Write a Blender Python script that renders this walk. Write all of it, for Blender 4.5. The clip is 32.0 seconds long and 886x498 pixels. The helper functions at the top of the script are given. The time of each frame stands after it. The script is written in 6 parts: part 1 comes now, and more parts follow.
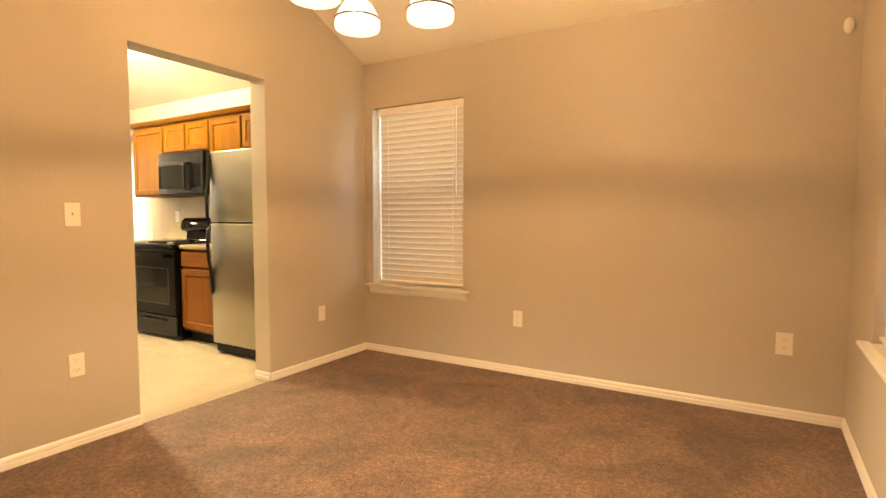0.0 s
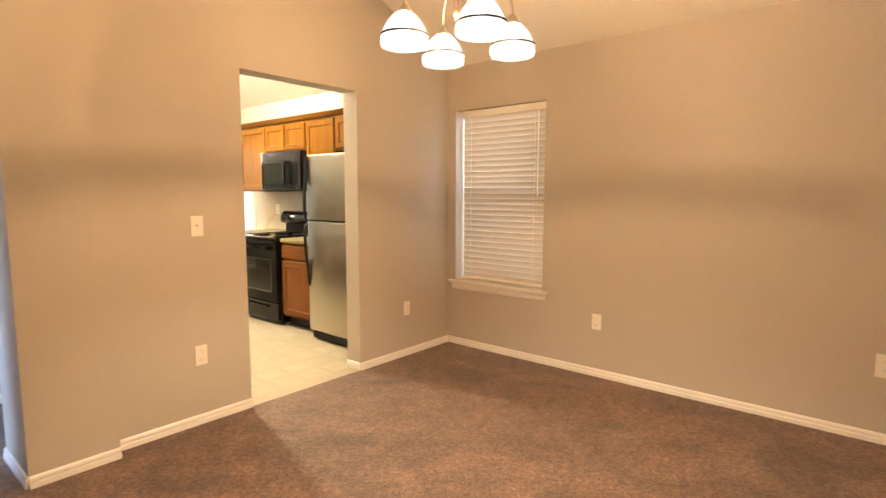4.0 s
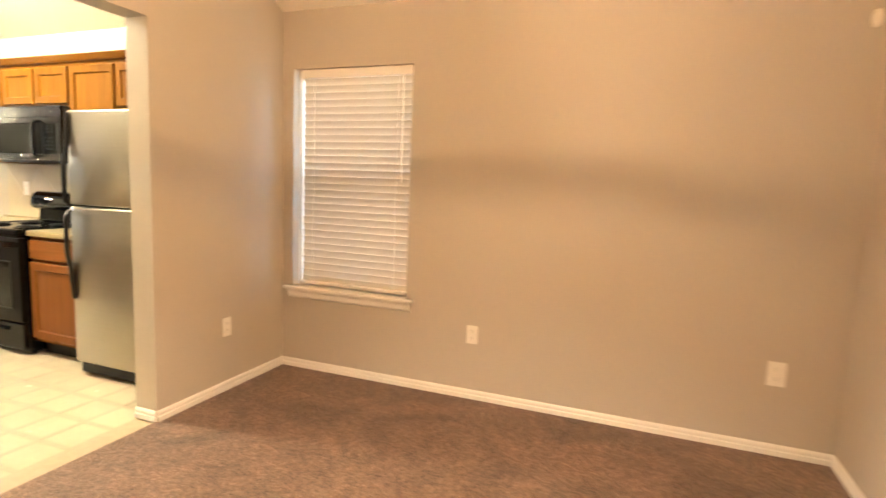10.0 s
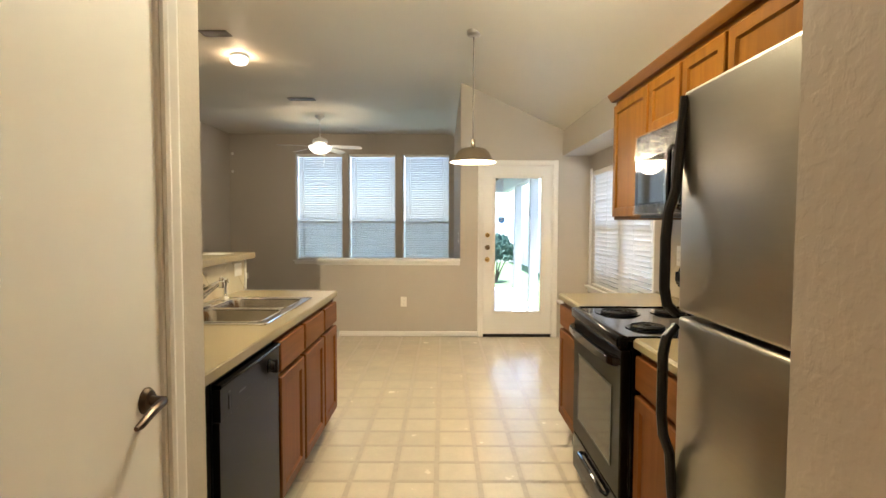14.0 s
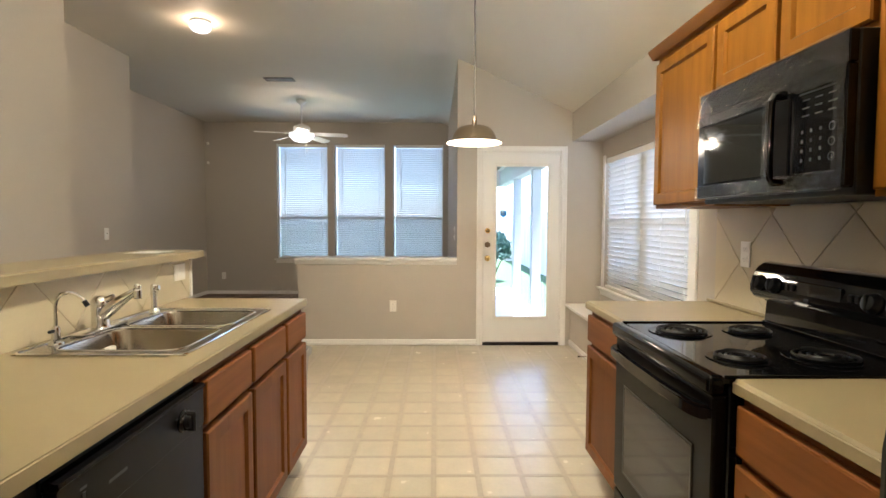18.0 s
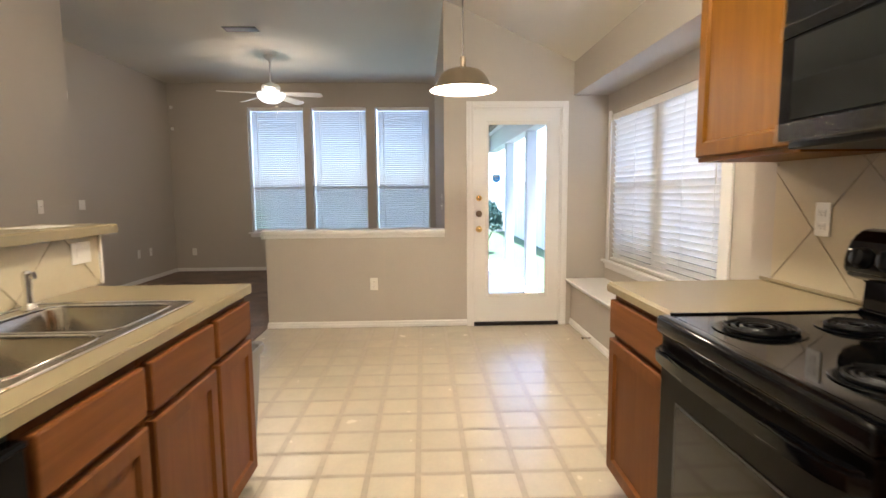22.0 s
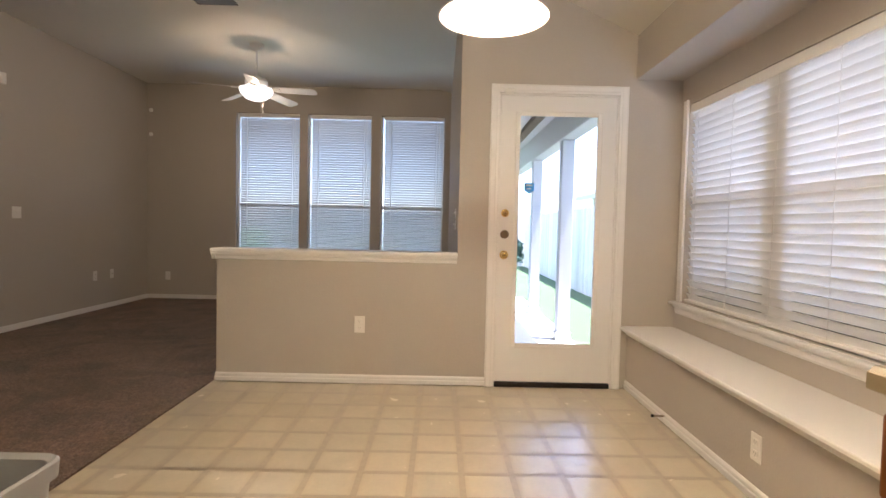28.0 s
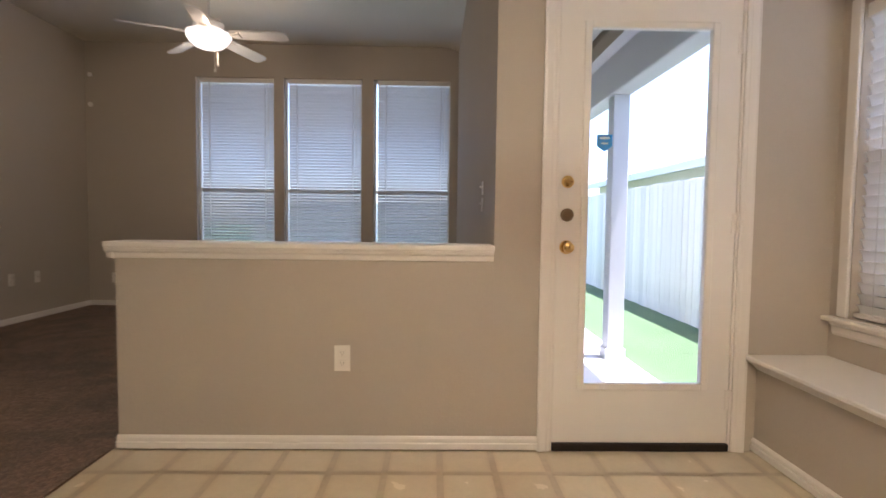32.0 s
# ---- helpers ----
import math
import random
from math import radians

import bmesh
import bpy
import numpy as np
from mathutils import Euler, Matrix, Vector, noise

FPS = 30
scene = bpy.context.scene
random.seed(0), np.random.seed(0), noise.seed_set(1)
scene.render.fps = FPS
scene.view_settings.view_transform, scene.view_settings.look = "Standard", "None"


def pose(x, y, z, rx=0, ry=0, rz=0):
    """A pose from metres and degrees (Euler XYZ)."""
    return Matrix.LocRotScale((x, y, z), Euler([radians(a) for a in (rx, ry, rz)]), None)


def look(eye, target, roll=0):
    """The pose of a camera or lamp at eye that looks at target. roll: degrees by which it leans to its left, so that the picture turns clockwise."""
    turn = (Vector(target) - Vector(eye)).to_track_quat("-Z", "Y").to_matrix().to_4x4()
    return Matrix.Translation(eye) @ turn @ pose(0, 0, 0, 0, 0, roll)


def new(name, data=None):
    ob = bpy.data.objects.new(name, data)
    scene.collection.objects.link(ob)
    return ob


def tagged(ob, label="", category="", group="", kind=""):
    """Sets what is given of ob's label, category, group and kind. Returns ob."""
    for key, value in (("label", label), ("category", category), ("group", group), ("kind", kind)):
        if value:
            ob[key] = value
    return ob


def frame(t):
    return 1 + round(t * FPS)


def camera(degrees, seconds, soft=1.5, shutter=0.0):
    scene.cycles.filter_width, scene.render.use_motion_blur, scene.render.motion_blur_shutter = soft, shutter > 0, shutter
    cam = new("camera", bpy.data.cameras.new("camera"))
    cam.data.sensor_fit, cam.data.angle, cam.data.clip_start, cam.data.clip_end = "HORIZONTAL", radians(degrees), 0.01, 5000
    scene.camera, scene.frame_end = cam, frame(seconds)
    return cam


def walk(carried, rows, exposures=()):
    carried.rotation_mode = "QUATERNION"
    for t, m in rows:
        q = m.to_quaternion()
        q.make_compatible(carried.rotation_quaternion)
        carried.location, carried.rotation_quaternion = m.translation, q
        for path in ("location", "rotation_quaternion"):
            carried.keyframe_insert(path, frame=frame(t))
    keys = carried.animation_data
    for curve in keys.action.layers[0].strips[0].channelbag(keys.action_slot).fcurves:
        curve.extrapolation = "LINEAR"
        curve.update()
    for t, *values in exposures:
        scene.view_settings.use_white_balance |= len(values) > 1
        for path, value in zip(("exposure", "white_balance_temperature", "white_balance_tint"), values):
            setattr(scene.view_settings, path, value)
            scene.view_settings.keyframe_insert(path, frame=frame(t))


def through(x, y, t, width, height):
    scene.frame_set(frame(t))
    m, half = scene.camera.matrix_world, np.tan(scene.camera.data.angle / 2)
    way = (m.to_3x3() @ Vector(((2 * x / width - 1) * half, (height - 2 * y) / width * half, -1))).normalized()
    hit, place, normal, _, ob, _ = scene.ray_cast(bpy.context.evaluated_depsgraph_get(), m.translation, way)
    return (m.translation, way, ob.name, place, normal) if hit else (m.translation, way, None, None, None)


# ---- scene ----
cam = camera(80.4, 32.0, shutter=0.5)
PATH = [
    (0, (0.15, 0.077, 1.175), (-0.882, 1.786, 1.053), -0.0),
    (0.5, (0.191, 0.068, 1.17), (-0.892, 1.746, 1.063), -0.1),
    (1, (0.214, 0.021, 1.18), (-0.885, 1.689, 1.08), -0.9),
    (1.5, (0.256, -0.005, 1.221), (-0.87, 1.642, 1.081), -1.0),
    (2, (0.237, -0.021, 1.312), (-0.855, 1.651, 1.217), -0.1),
    (2.5, (0.26, -0.022, 1.388), (-0.876, 1.619, 1.267), 0.2),
    (4.5, (0.202, -0.029, 1.378), (-1.186, 1.392, 1.145), -0.3),
    (5, (0.155, -0.049, 1.379), (-1.405, 1.185, 1.172), -0.1),
    (5.5, (0.123, -0.081, 1.368), (-1.598, 0.914, 1.147), 0.1),
    (6, (0.116, -0.068, 1.371), (-1.665, 0.812, 1.142), 0.1),
    (6.5, (0.123, -0.059, 1.358), (-1.641, 0.851, 1.114), 0.2),
    (7, (0.104, -0.045, 1.367), (-1.561, 1.016, 1.048), 0.5),
    (7.5, (0.097, -0.012, 1.357), (-1.347, 1.331, 1.025), 0.5),
    (8, (0.11, 0.041, 1.375), (-1.111, 1.593, 1.054), 0.3),
    (8.5, (0.067, 0.047, 1.347), (-0.797, 1.833, 1.091), 0.3),
    (9, (0.018, 0.114, 1.355), (-0.521, 2.028, 1.144), 0.9),
    (9.5, (-0.124, 0.333, 1.344), (-0.595, 2.269, 1.175), 1.2),
    (10, (-0.428, 0.573, 1.337), (-1.124, 2.433, 1.103), 2.3),
    (10.5, (-0.805, 0.831, 1.311), (-1.671, 2.628, 1.169), 1.7),
    (11, (-1.17, 1.148, 1.3), (-2.383, 2.733, 1.166), 0.4),
    (11.5, (-1.539, 1.389, 1.272), (-3.008, 2.739, 1.138), 0.6),
    (12, (-1.858, 1.657, 1.276), (-3.583, 2.661, 1.144), -0.4),
    (12.5, (-2.075, 1.922, 1.309), (-3.996, 2.45, 1.135), 0.6),
    (13, (-2.233, 2.037, 1.378), (-4.21, 2.322, 1.296), 0.7),
    (13.5, (-2.357, 2.153, 1.381), (-4.35, 2.273, 1.265), 0.2),
    (14, (-2.43, 2.236, 1.371), (-4.428, 2.235, 1.272), 0.2),
    (14.5, (-2.451, 2.257, 1.377), (-4.448, 2.233, 1.259), 0.0),
    (16.5, (-2.939, 2.199, 1.325), (-4.935, 2.202, 1.202), -0.3),
    (17, (-3.055, 2.166, 1.345), (-5.054, 2.209, 1.294), -0.1),
    (17.5, (-3.12, 2.177, 1.331), (-5.117, 2.243, 1.239), -0.4),
    (18, (-3.145, 2.208, 1.328), (-5.142, 2.238, 1.222), 0.2),
    (18.5, (-3.153, 2.219, 1.33), (-5.148, 2.244, 1.204), -0.4),
    (19, (-3.148, 2.215, 1.323), (-5.14, 2.246, 1.148), -0.1),
    (19.5, (-3.142, 2.213, 1.307), (-5.131, 2.266, 1.105), 0.1),
    (20, (-3.147, 2.215, 1.307), (-5.136, 2.267, 1.104), 0.2),
    (20.5, (-3.175, 2.226, 1.305), (-5.162, 2.267, 1.087), 0.1),
    (21, (-3.267, 2.263, 1.276), (-5.253, 2.252, 1.044), 0.4),
    (21.5, (-3.475, 2.261, 1.274), (-5.461, 2.281, 1.041), 0.6),
    (22, (-3.754, 2.247, 1.286), (-5.741, 2.317, 1.071), -0.5),
    (22.5, (-4.098, 2.312, 1.286), (-6.091, 2.332, 1.118), 1.0),
    (23, (-4.37, 2.302, 1.257), (-6.362, 2.326, 1.082), 0.7),
    (23.5, (-4.618, 2.267, 1.252), (-6.614, 2.29, 1.119), 0.6),
    (24, (-4.849, 2.243, 1.232), (-6.845, 2.297, 1.113), 0.6),
    (24.5, (-4.959, 2.318, 1.262), (-6.957, 2.29, 1.172), 0.4),
    (25, (-4.992, 2.345, 1.279), (-6.988, 2.353, 1.148), -0.2),
    (25.5, (-4.996, 2.313, 1.253), (-6.992, 2.339, 1.122), 0.1),
    (27.5, (-5.026, 2.303, 1.188), (-7.021, 2.324, 1.059), -0.3),
    (28, (-5.03, 2.307, 1.12), (-7.029, 2.323, 1.037), 1.3),
    (28.5, (-5.031, 2.309, 1.08), (-7.03, 2.31, 1.015), 0.3),
    (29, (-5.043, 2.308, 1.078), (-7.042, 2.31, 1.005), 0.2),
    (29.5, (-5.071, 2.312, 1.071), (-7.07, 2.308, 1.002), 0.0),
    (30, (-5.123, 2.317, 1.061), (-7.121, 2.301, 0.972), -0.1),
    (30.5, (-5.292, 2.294, 1.04), (-7.286, 2.235, 0.89), 1.1),
    (31, (-5.611, 2.214, 1.057), (-7.609, 2.237, 0.97), 1.4),
    (31.5, (-5.979, 2.189, 1.062), (-7.978, 2.159, 0.998), 0.5),
    (32, (-6.358, 2.166, 1.044), (-8.355, 2.203, 0.939), 0.7),
]
EXPOSURES = [(0, 3.97, 7000, 10), (2.5, 3.92, 6800, 10), (4.5, 3.95, 5650, 11), (8.0, 4.0, 5650, 11), (9.0, 4.2, 5650, 11), (10.0, 4.2, 5750, 10), (11.0, 4.2, 5750, 10), (12.0, 3.9, 5800, 9), (13.0, 3.15, 5750, 10), (14.5, 2.80, 5700, 13), (17.0, 2.80, 5250, 14), (22.0, 2.80, 5350, 19), (23.0, 2.70, 5380, 20), (24.0, 2.59, 5450, 21), (25.0, 2.57, 5500, 22), (28.0, 2.54, 5600, 23), (30, 2.56, 5650, 25), (31, 2.53, 5650, 25), (32, 2.28, 5650, 25)]
walk(cam, [(t, look(eye, target, roll)) for t, eye, target, roll in PATH], EXPOSURES)

# ---- plan, metres ----
XD, XDK = -2.805, -2.955       # dining side and kitchen side of the wall between them
YN, YNO = 3.655, 3.80          # north outer wall, inside and outside
XE, XEO = 0.585, 0.735          # dining east wall
XK, XKB = -8.705, -8.84        # breakfast nook end wall with the patio door
XL, XLO = -12.6, -12.75        # living room end wall
YL, YLO = -1.89, -2.04         # living room side wall
YR = 2.44                      # living room return wall
YB = 3.98                      # window wall of the bay
ZC, YS, ZN = 3.075, 2.33, 2.474  # flat ceiling, where it begins to slope, height at the north wall
ZBAY = 2.172
SLOPE = (ZC - ZN) / (YN - YS)

# ---- world, sun and lamps ----
world = bpy.data.worlds.new("sky")
scene.world = world
world.use_nodes = True
wn = world.node_tree.nodes
sky = wn.new("ShaderNodeTexSky")
sky.sky_type = "NISHITA"
sky.sun_disc = False
sky.sun_elevation, sky.sun_rotation = radians(76.5), radians(12.8)
sky.air_density, sky.dust_density = 1.0, 1.5
wn["Background"].inputs["Strength"].default_value = 0.15
world.node_tree.links.new(sky.outputs[0], wn["Background"].inputs["Color"])


LAMP = 0.28   # lamps against daylight


def lamp(name, kind, m, energy, color, size=0.05, size_y=None, label="", spread=None):
    data = bpy.data.lights.new(name, kind)
    data.energy, data.color = energy * (1 if kind == "SUN" else LAMP), color
    if kind == "AREA":
        data.shape = "RECTANGLE"
        data.size, data.size_y = size, size_y or size
        if spread:
            data.spread = radians(spread)
    elif kind == "SUN":
        data.angle = size
    else:
        data.shadow_soft_size = size
    ob = new(name, data)
    ob.matrix_world = m
    return ob


WARM = (1.0, 0.68, 0.38)
SUN_DIR = Vector((-0.05, -0.22, -0.97))
lamp("sun", "SUN", look((0, 0, 20), Vector((0, 0, 20)) + SUN_DIR), 5.0, (1.0, 0.95, 0.88), radians(0.5))
# added area lamps standing in for daylight, outside the glass of the windows
lamp("window_light", "AREA", look((-13.30, 0.82, 1.62), (-12.30, 0.82, 2.00)), 23, (0.66, 0.83, 1.0), 2.9, 2.0)
lamp("window_light", "AREA", look((-7.67, 4.52, 1.35), (-7.67, 3.52, 2.00)), 32, (0.74, 0.87, 1.0), 1.7, 1.3)
lamp("window_light", "AREA", look((-2.27, 3.84, 1.35), (-2.27, 0, 1.3)), 4.0, (0.62, 0.83, 1.0), 0.85, 1.45)
lamp("window_light", "AREA", look((0.76, 2.42, 1.35), (-4, 2.42, 1.3)), 3.0, (0.70, 0.83, 1.0), 1.2, 1.45)
# stands in for daylight from the unseen front door of the foyer
lamp("window_light", "AREA", look((-3.65, -2.62, 1.3), (-3.65, 2, 1.2)), 36, (0.42, 0.61, 1.0), 0.9, 1.9)

# ---- materials ----


def mat(name, color, rough=0.6, metal=0.0, spec=0.5, var=0.0, var_scale=3.0, grain=0.0, grain_scale=120.0, bump=0.0,
        bump_scale=200.0, bump_dist=0.002, rand=0.0, rough_var=0.0, stretch=(1, 1, 1), emit=None, coat=0.0, trans=0.0, detail=3.0, world_space=False):
    """A painted or plain surface: base colour with broad variation, fine grain and relief."""
    m = bpy.data.materials.new(name)
    m.use_nodes = True
    nt = m.node_tree
    n, l = nt.nodes, nt.links
    b = n["Principled BSDF"]
    b.inputs["Roughness"].default_value = rough
    b.inputs["Metallic"].default_value = metal
    b.inputs["Specular IOR Level"].default_value = spec
    b.inputs["Coat Weight"].default_value = coat
    b.inputs["Coat Roughness"].default_value = 0.08
    b.inputs["Transmission Weight"].default_value = trans
    tc = n.new("ShaderNodeTexCoord")
    mp = n.new("ShaderNodeMapping")
    mp.inputs["Scale"].default_value = stretch
    l.new(n.new("ShaderNodeNewGeometry").outputs["Position"] if world_space else tc.outputs["Object"], mp.inputs["Vector"])
    base = n.new("ShaderNodeRGB")
    base.outputs[0].default_value = (*color, 1)
    out = base.outputs[0]

    def vary(fac, amount, src):
        hsv = n.new("ShaderNodeHueSaturation")
        mr = n.new("ShaderNodeMapRange")
        mr.inputs["To Min"].default_value, mr.inputs["To Max"].default_value = 1 - amount, 1 + amount
        l.new(fac, mr.inputs["Value"])
        l.new(mr.outputs[0], hsv.inputs["Value"])
        l.new(src, hsv.inputs["Color"])
        return hsv.outputs[0]

    if var:
        t = n.new("ShaderNodeTexNoise")
        t.inputs["Scale"].default_value, t.inputs["Detail"].default_value = var_scale, 4
        l.new(mp.outputs[0], t.inputs["Vector"])
        out = vary(t.outputs["Fac"], var, out)
        if rough_var:
            mr = n.new("ShaderNodeMapRange")
            mr.inputs["To Min"].default_value, mr.inputs["To Max"].default_value = max(0.02, rough - rough_var), rough + rough_var
            l.new(t.outputs["Fac"], mr.inputs["Value"])
            l.new(mr.outputs[0], b.inputs["Roughness"])
    if grain:
        t = n.new("ShaderNodeTexNoise")
        t.inputs["Scale"].default_value, t.inputs["Detail"].default_value = grain_scale, 3
        l.new(mp.outputs[0], t.inputs["Vector"])
        out = vary(t.outputs["Fac"], grain, out)
    if rand:
        oi = n.new("ShaderNodeObjectInfo")
        out = vary(oi.outputs["Random"], rand, out)
    l.new(out, b.inputs["Base Color"])
    if emit:
        l.new(out, b.inputs["Emission Color"])
        b.inputs["Emission Strength"].default_value = emit * LAMP
    if bump:
        t = n.new("ShaderNodeTexNoise")
        t.inputs["Scale"].default_value, t.inputs["Detail"].default_value = bump_scale, detail
        l.new(mp.outputs[0], t.inputs["Vector"])
        bp = n.new("ShaderNodeBump")
        bp.inputs["Strength"].default_value, bp.inputs["Distance"].default_value = bump, bump_dist
        l.new(t.outputs["Fac"], bp.inputs["Height"])
        l.new(bp.outputs[0], b.inputs["Normal"])
    return m


def wall_paint(name, color):
    """Eggshell paint on orange-peel drywall: flattened blobs in relief with faint roller variation."""
    m = mat(name, color, rough=0.62, spec=0.35, var=0.035, var_scale=1.3, grain=0.02, grain_scale=60)
    nt = m.node_tree
    n, l = nt.nodes, nt.links
    tc = n.new("ShaderNodeTexCoord")
    a = n.new("ShaderNodeTexNoise")
    a.inputs["Scale"].default_value, a.inputs["Detail"].default_value, a.inputs["Distortion"].default_value = 72, 2, 0.2
    ramp = n.new("ShaderNodeMapRange")
    ramp.inputs["From Min"].default_value, ramp.inputs["From Max"].default_value = 0.44, 0.62
    f = n.new("ShaderNodeTexNoise")
    f.inputs["Scale"].default_value = 260
    add = n.new("ShaderNodeMath")
    add.operation = "MULTIPLY_ADD"
    add.inputs[1].default_value = 0.25
    bp = n.new("ShaderNodeBump")
    bp.inputs["Strength"].default_value, bp.inputs["Distance"].default_value = 0.14, 0.0018
    l.new(tc.outputs["Object"], a.inputs["Vector"])
    l.new(tc.outputs["Object"], f.inputs["Vector"])
    l.new(a.outputs["Fac"], ramp.inputs["Value"])
    l.new(f.outputs["Fac"], add.inputs[0])
    l.new(ramp.outputs[0], add.inputs[2])
    l.new(add.outputs[0], bp.inputs["Height"])
    l.new(bp.outputs[0], n["Principled BSDF"].inputs["Normal"])
    return m


def wood(name, light, dark, axis="z", scale=1.0):
    """Stained oak: long streaks along one axis, fine pores, satin varnish."""
    m = bpy.data.materials.new(name)
    m.use_nodes = True
    nt = m.node_tree
    n, l = nt.nodes, nt.links
    b = n["Principled BSDF"]
    tc = n.new("ShaderNodeTexCoord")
    oi = n.new("ShaderNodeObjectInfo")
    shift = n.new("ShaderNodeVectorMath")
    shift.operation = "ADD"
    l.new(tc.outputs["Object"], shift.inputs[0])
    l.new(oi.outputs["Random"], shift.inputs[1])
    mp = n.new("ShaderNodeMapping")
    mp.inputs["Scale"].default_value = {"z": (14, 14, 1.1), "x": (1.1, 14, 14), "y": (14, 1.1, 14)}[axis]
    l.new(shift.outputs[0], mp.inputs["Vector"])
    a = n.new("ShaderNodeTexNoise")
    a.inputs["Scale"].default_value, a.inputs["Detail"].default_value, a.inputs["Distortion"].default_value = 1.3 * scale, 4, 0.9
    l.new(mp.outputs[0], a.inputs["Vector"])
    p = n.new("ShaderNodeTexNoise")
    p.inputs["Scale"].default_value, p.inputs["Detail"].default_value = 14 * scale, 3
    l.new(mp.outputs[0], p.inputs["Vector"])
    mix = n.new("ShaderNodeMath")
    mix.operation = "MULTIPLY_ADD"
    mix.inputs[1].default_value = 0.22
    l.new(p.outputs["Fac"], mix.inputs[0])
    l.new(a.outputs["Fac"], mix.inputs[2])
    ramp = n.new("ShaderNodeValToRGB")
    ramp.color_ramp.elements[0].position, ramp.color_ramp.elements[0].color = 0.42, (*dark, 1)
    ramp.color_ramp.elements[1].position, ramp.color_ramp.elements[1].color = 0.88, (*light, 1)
    l.new(mix.outputs[0], ramp.inputs["Fac"])
    hsv = n.new("ShaderNodeHueSaturation")
    mr = n.new("ShaderNodeMapRange")
    mr.inputs["To Min"].default_value, mr.inputs["To Max"].default_value = 0.9, 1.08
    l.new(oi.outputs["Random"], mr.inputs["Value"])
    l.new(mr.outputs[0], hsv.inputs["Value"])
    l.new(ramp.outputs[0], hsv.inputs["Color"])
    l.new(hsv.outputs[0], b.inputs["Base Color"])
    b.inputs["Roughness"].default_value = 0.46
    b.inputs["Specular IOR Level"].default_value = 0.11
    bp = n.new("ShaderNodeBump")
    bp.inputs["Strength"].default_value, bp.inputs["Distance"].default_value = 0.06, 0.001
    l.new(p.outputs["Fac"], bp.inputs["Height"])
    l.new(bp.outputs[0], b.inputs["Normal"])
    return m


def carpet_mat():
    """Cut-pile carpet in brown and taupe tufts, with broad vacuum and tread marks."""
    m = bpy.data.materials.new("carpet_pile")
    m.use_nodes = True
    nt = m.node_tree
    n, l = nt.nodes, nt.links
    b = n["Principled BSDF"]
    b.inputs["Roughness"].default_value = 0.62
    b.inputs["Specular IOR Level"].default_value = 0.58
    b.inputs["Sheen Weight"].default_value = 0.10
    b.inputs["Sheen Roughness"].default_value = 0.5
    b.inputs["Sheen Tint"].default_value = (1.0, 0.95, 0.88, 1)
    tc = n.new("ShaderNodeTexCoord")
    v = n.new("ShaderNodeTexVoronoi")
    v.inputs["Scale"].default_value = 150
    l.new(tc.outputs["Object"], v.inputs["Vector"])
    t = n.new("ShaderNodeTexNoise")
    t.inputs["Scale"].default_value, t.inputs["Detail"].default_value = 150, 4
    l.new(tc.outputs["Object"], t.inputs["Vector"])
    big = n.new("ShaderNodeTexNoise")
    big.inputs["Scale"].default_value, big.inputs["Detail"].default_value, big.inputs["Distortion"].default_value = 1.9, 6, 1.8
    l.new(tc.outputs["Object"], big.inputs["Vector"])
    mid = n.new("ShaderNodeTexNoise")
    mid.inputs["Scale"].default_value, mid.inputs["Detail"].default_value = 52, 5
    l.new(tc.outputs["Object"], mid.inputs["Vector"])
    ramp = n.new("ShaderNodeValToRGB")
    e = ramp.color_ramp.elements
    e[0].position, e[0].color = 0.38, (0.055, 0.029, 0.019, 1)
    e[1].position, e[1].color = 0.64, (0.295, 0.198, 0.139, 1)
    x = e.new(0.5)
    x.color = (0.138, 0.078, 0.049, 1)
    s1 = n.new("ShaderNodeMath")
    s1.operation = "MULTIPLY_ADD"
    s1.inputs[1].default_value = 0.62
    l.new(t.outputs["Fac"], s1.inputs[0])
    s2 = n.new("ShaderNodeMath")
    s2.operation = "MULTIPLY"
    s2.inputs[1].default_value = 0.38
    l.new(mid.outputs["Fac"], s2.inputs[0])
    l.new(s2.outputs[0], s1.inputs[2])
    l.new(s1.outputs[0], ramp.inputs["Fac"])
    hsv = n.new("ShaderNodeHueSaturation")
    mr = n.new("ShaderNodeMapRange")
    mr.inputs["From Min"].default_value, mr.inputs["From Max"].default_value = 0.35, 0.65
    mr.inputs["To Min"].default_value, mr.inputs["To Max"].default_value = 0.66, 1.24
    l.new(big.outputs["Fac"], mr.inputs["Value"])
    l.new(mr.outputs[0], hsv.inputs["Value"])
    l.new(ramp.outputs[0], hsv.inputs["Color"])
    l.new(hsv.outputs[0], b.inputs["Base Color"])
    h = n.new("ShaderNodeMath")
    h.operation = "ADD"
    l.new(t.outputs["Fac"], h.inputs[0])
    l.new(v.outputs["Distance"], h.inputs[1])
    bp = n.new("ShaderNodeBump")
    bp.inputs["Strength"].default_value, bp.inputs["Distance"].default_value = 0.7, 0.005
    l.new(h.outputs[0], bp.inputs["Height"])
    l.new(bp.outputs[0], b.inputs["Normal"])
    return m


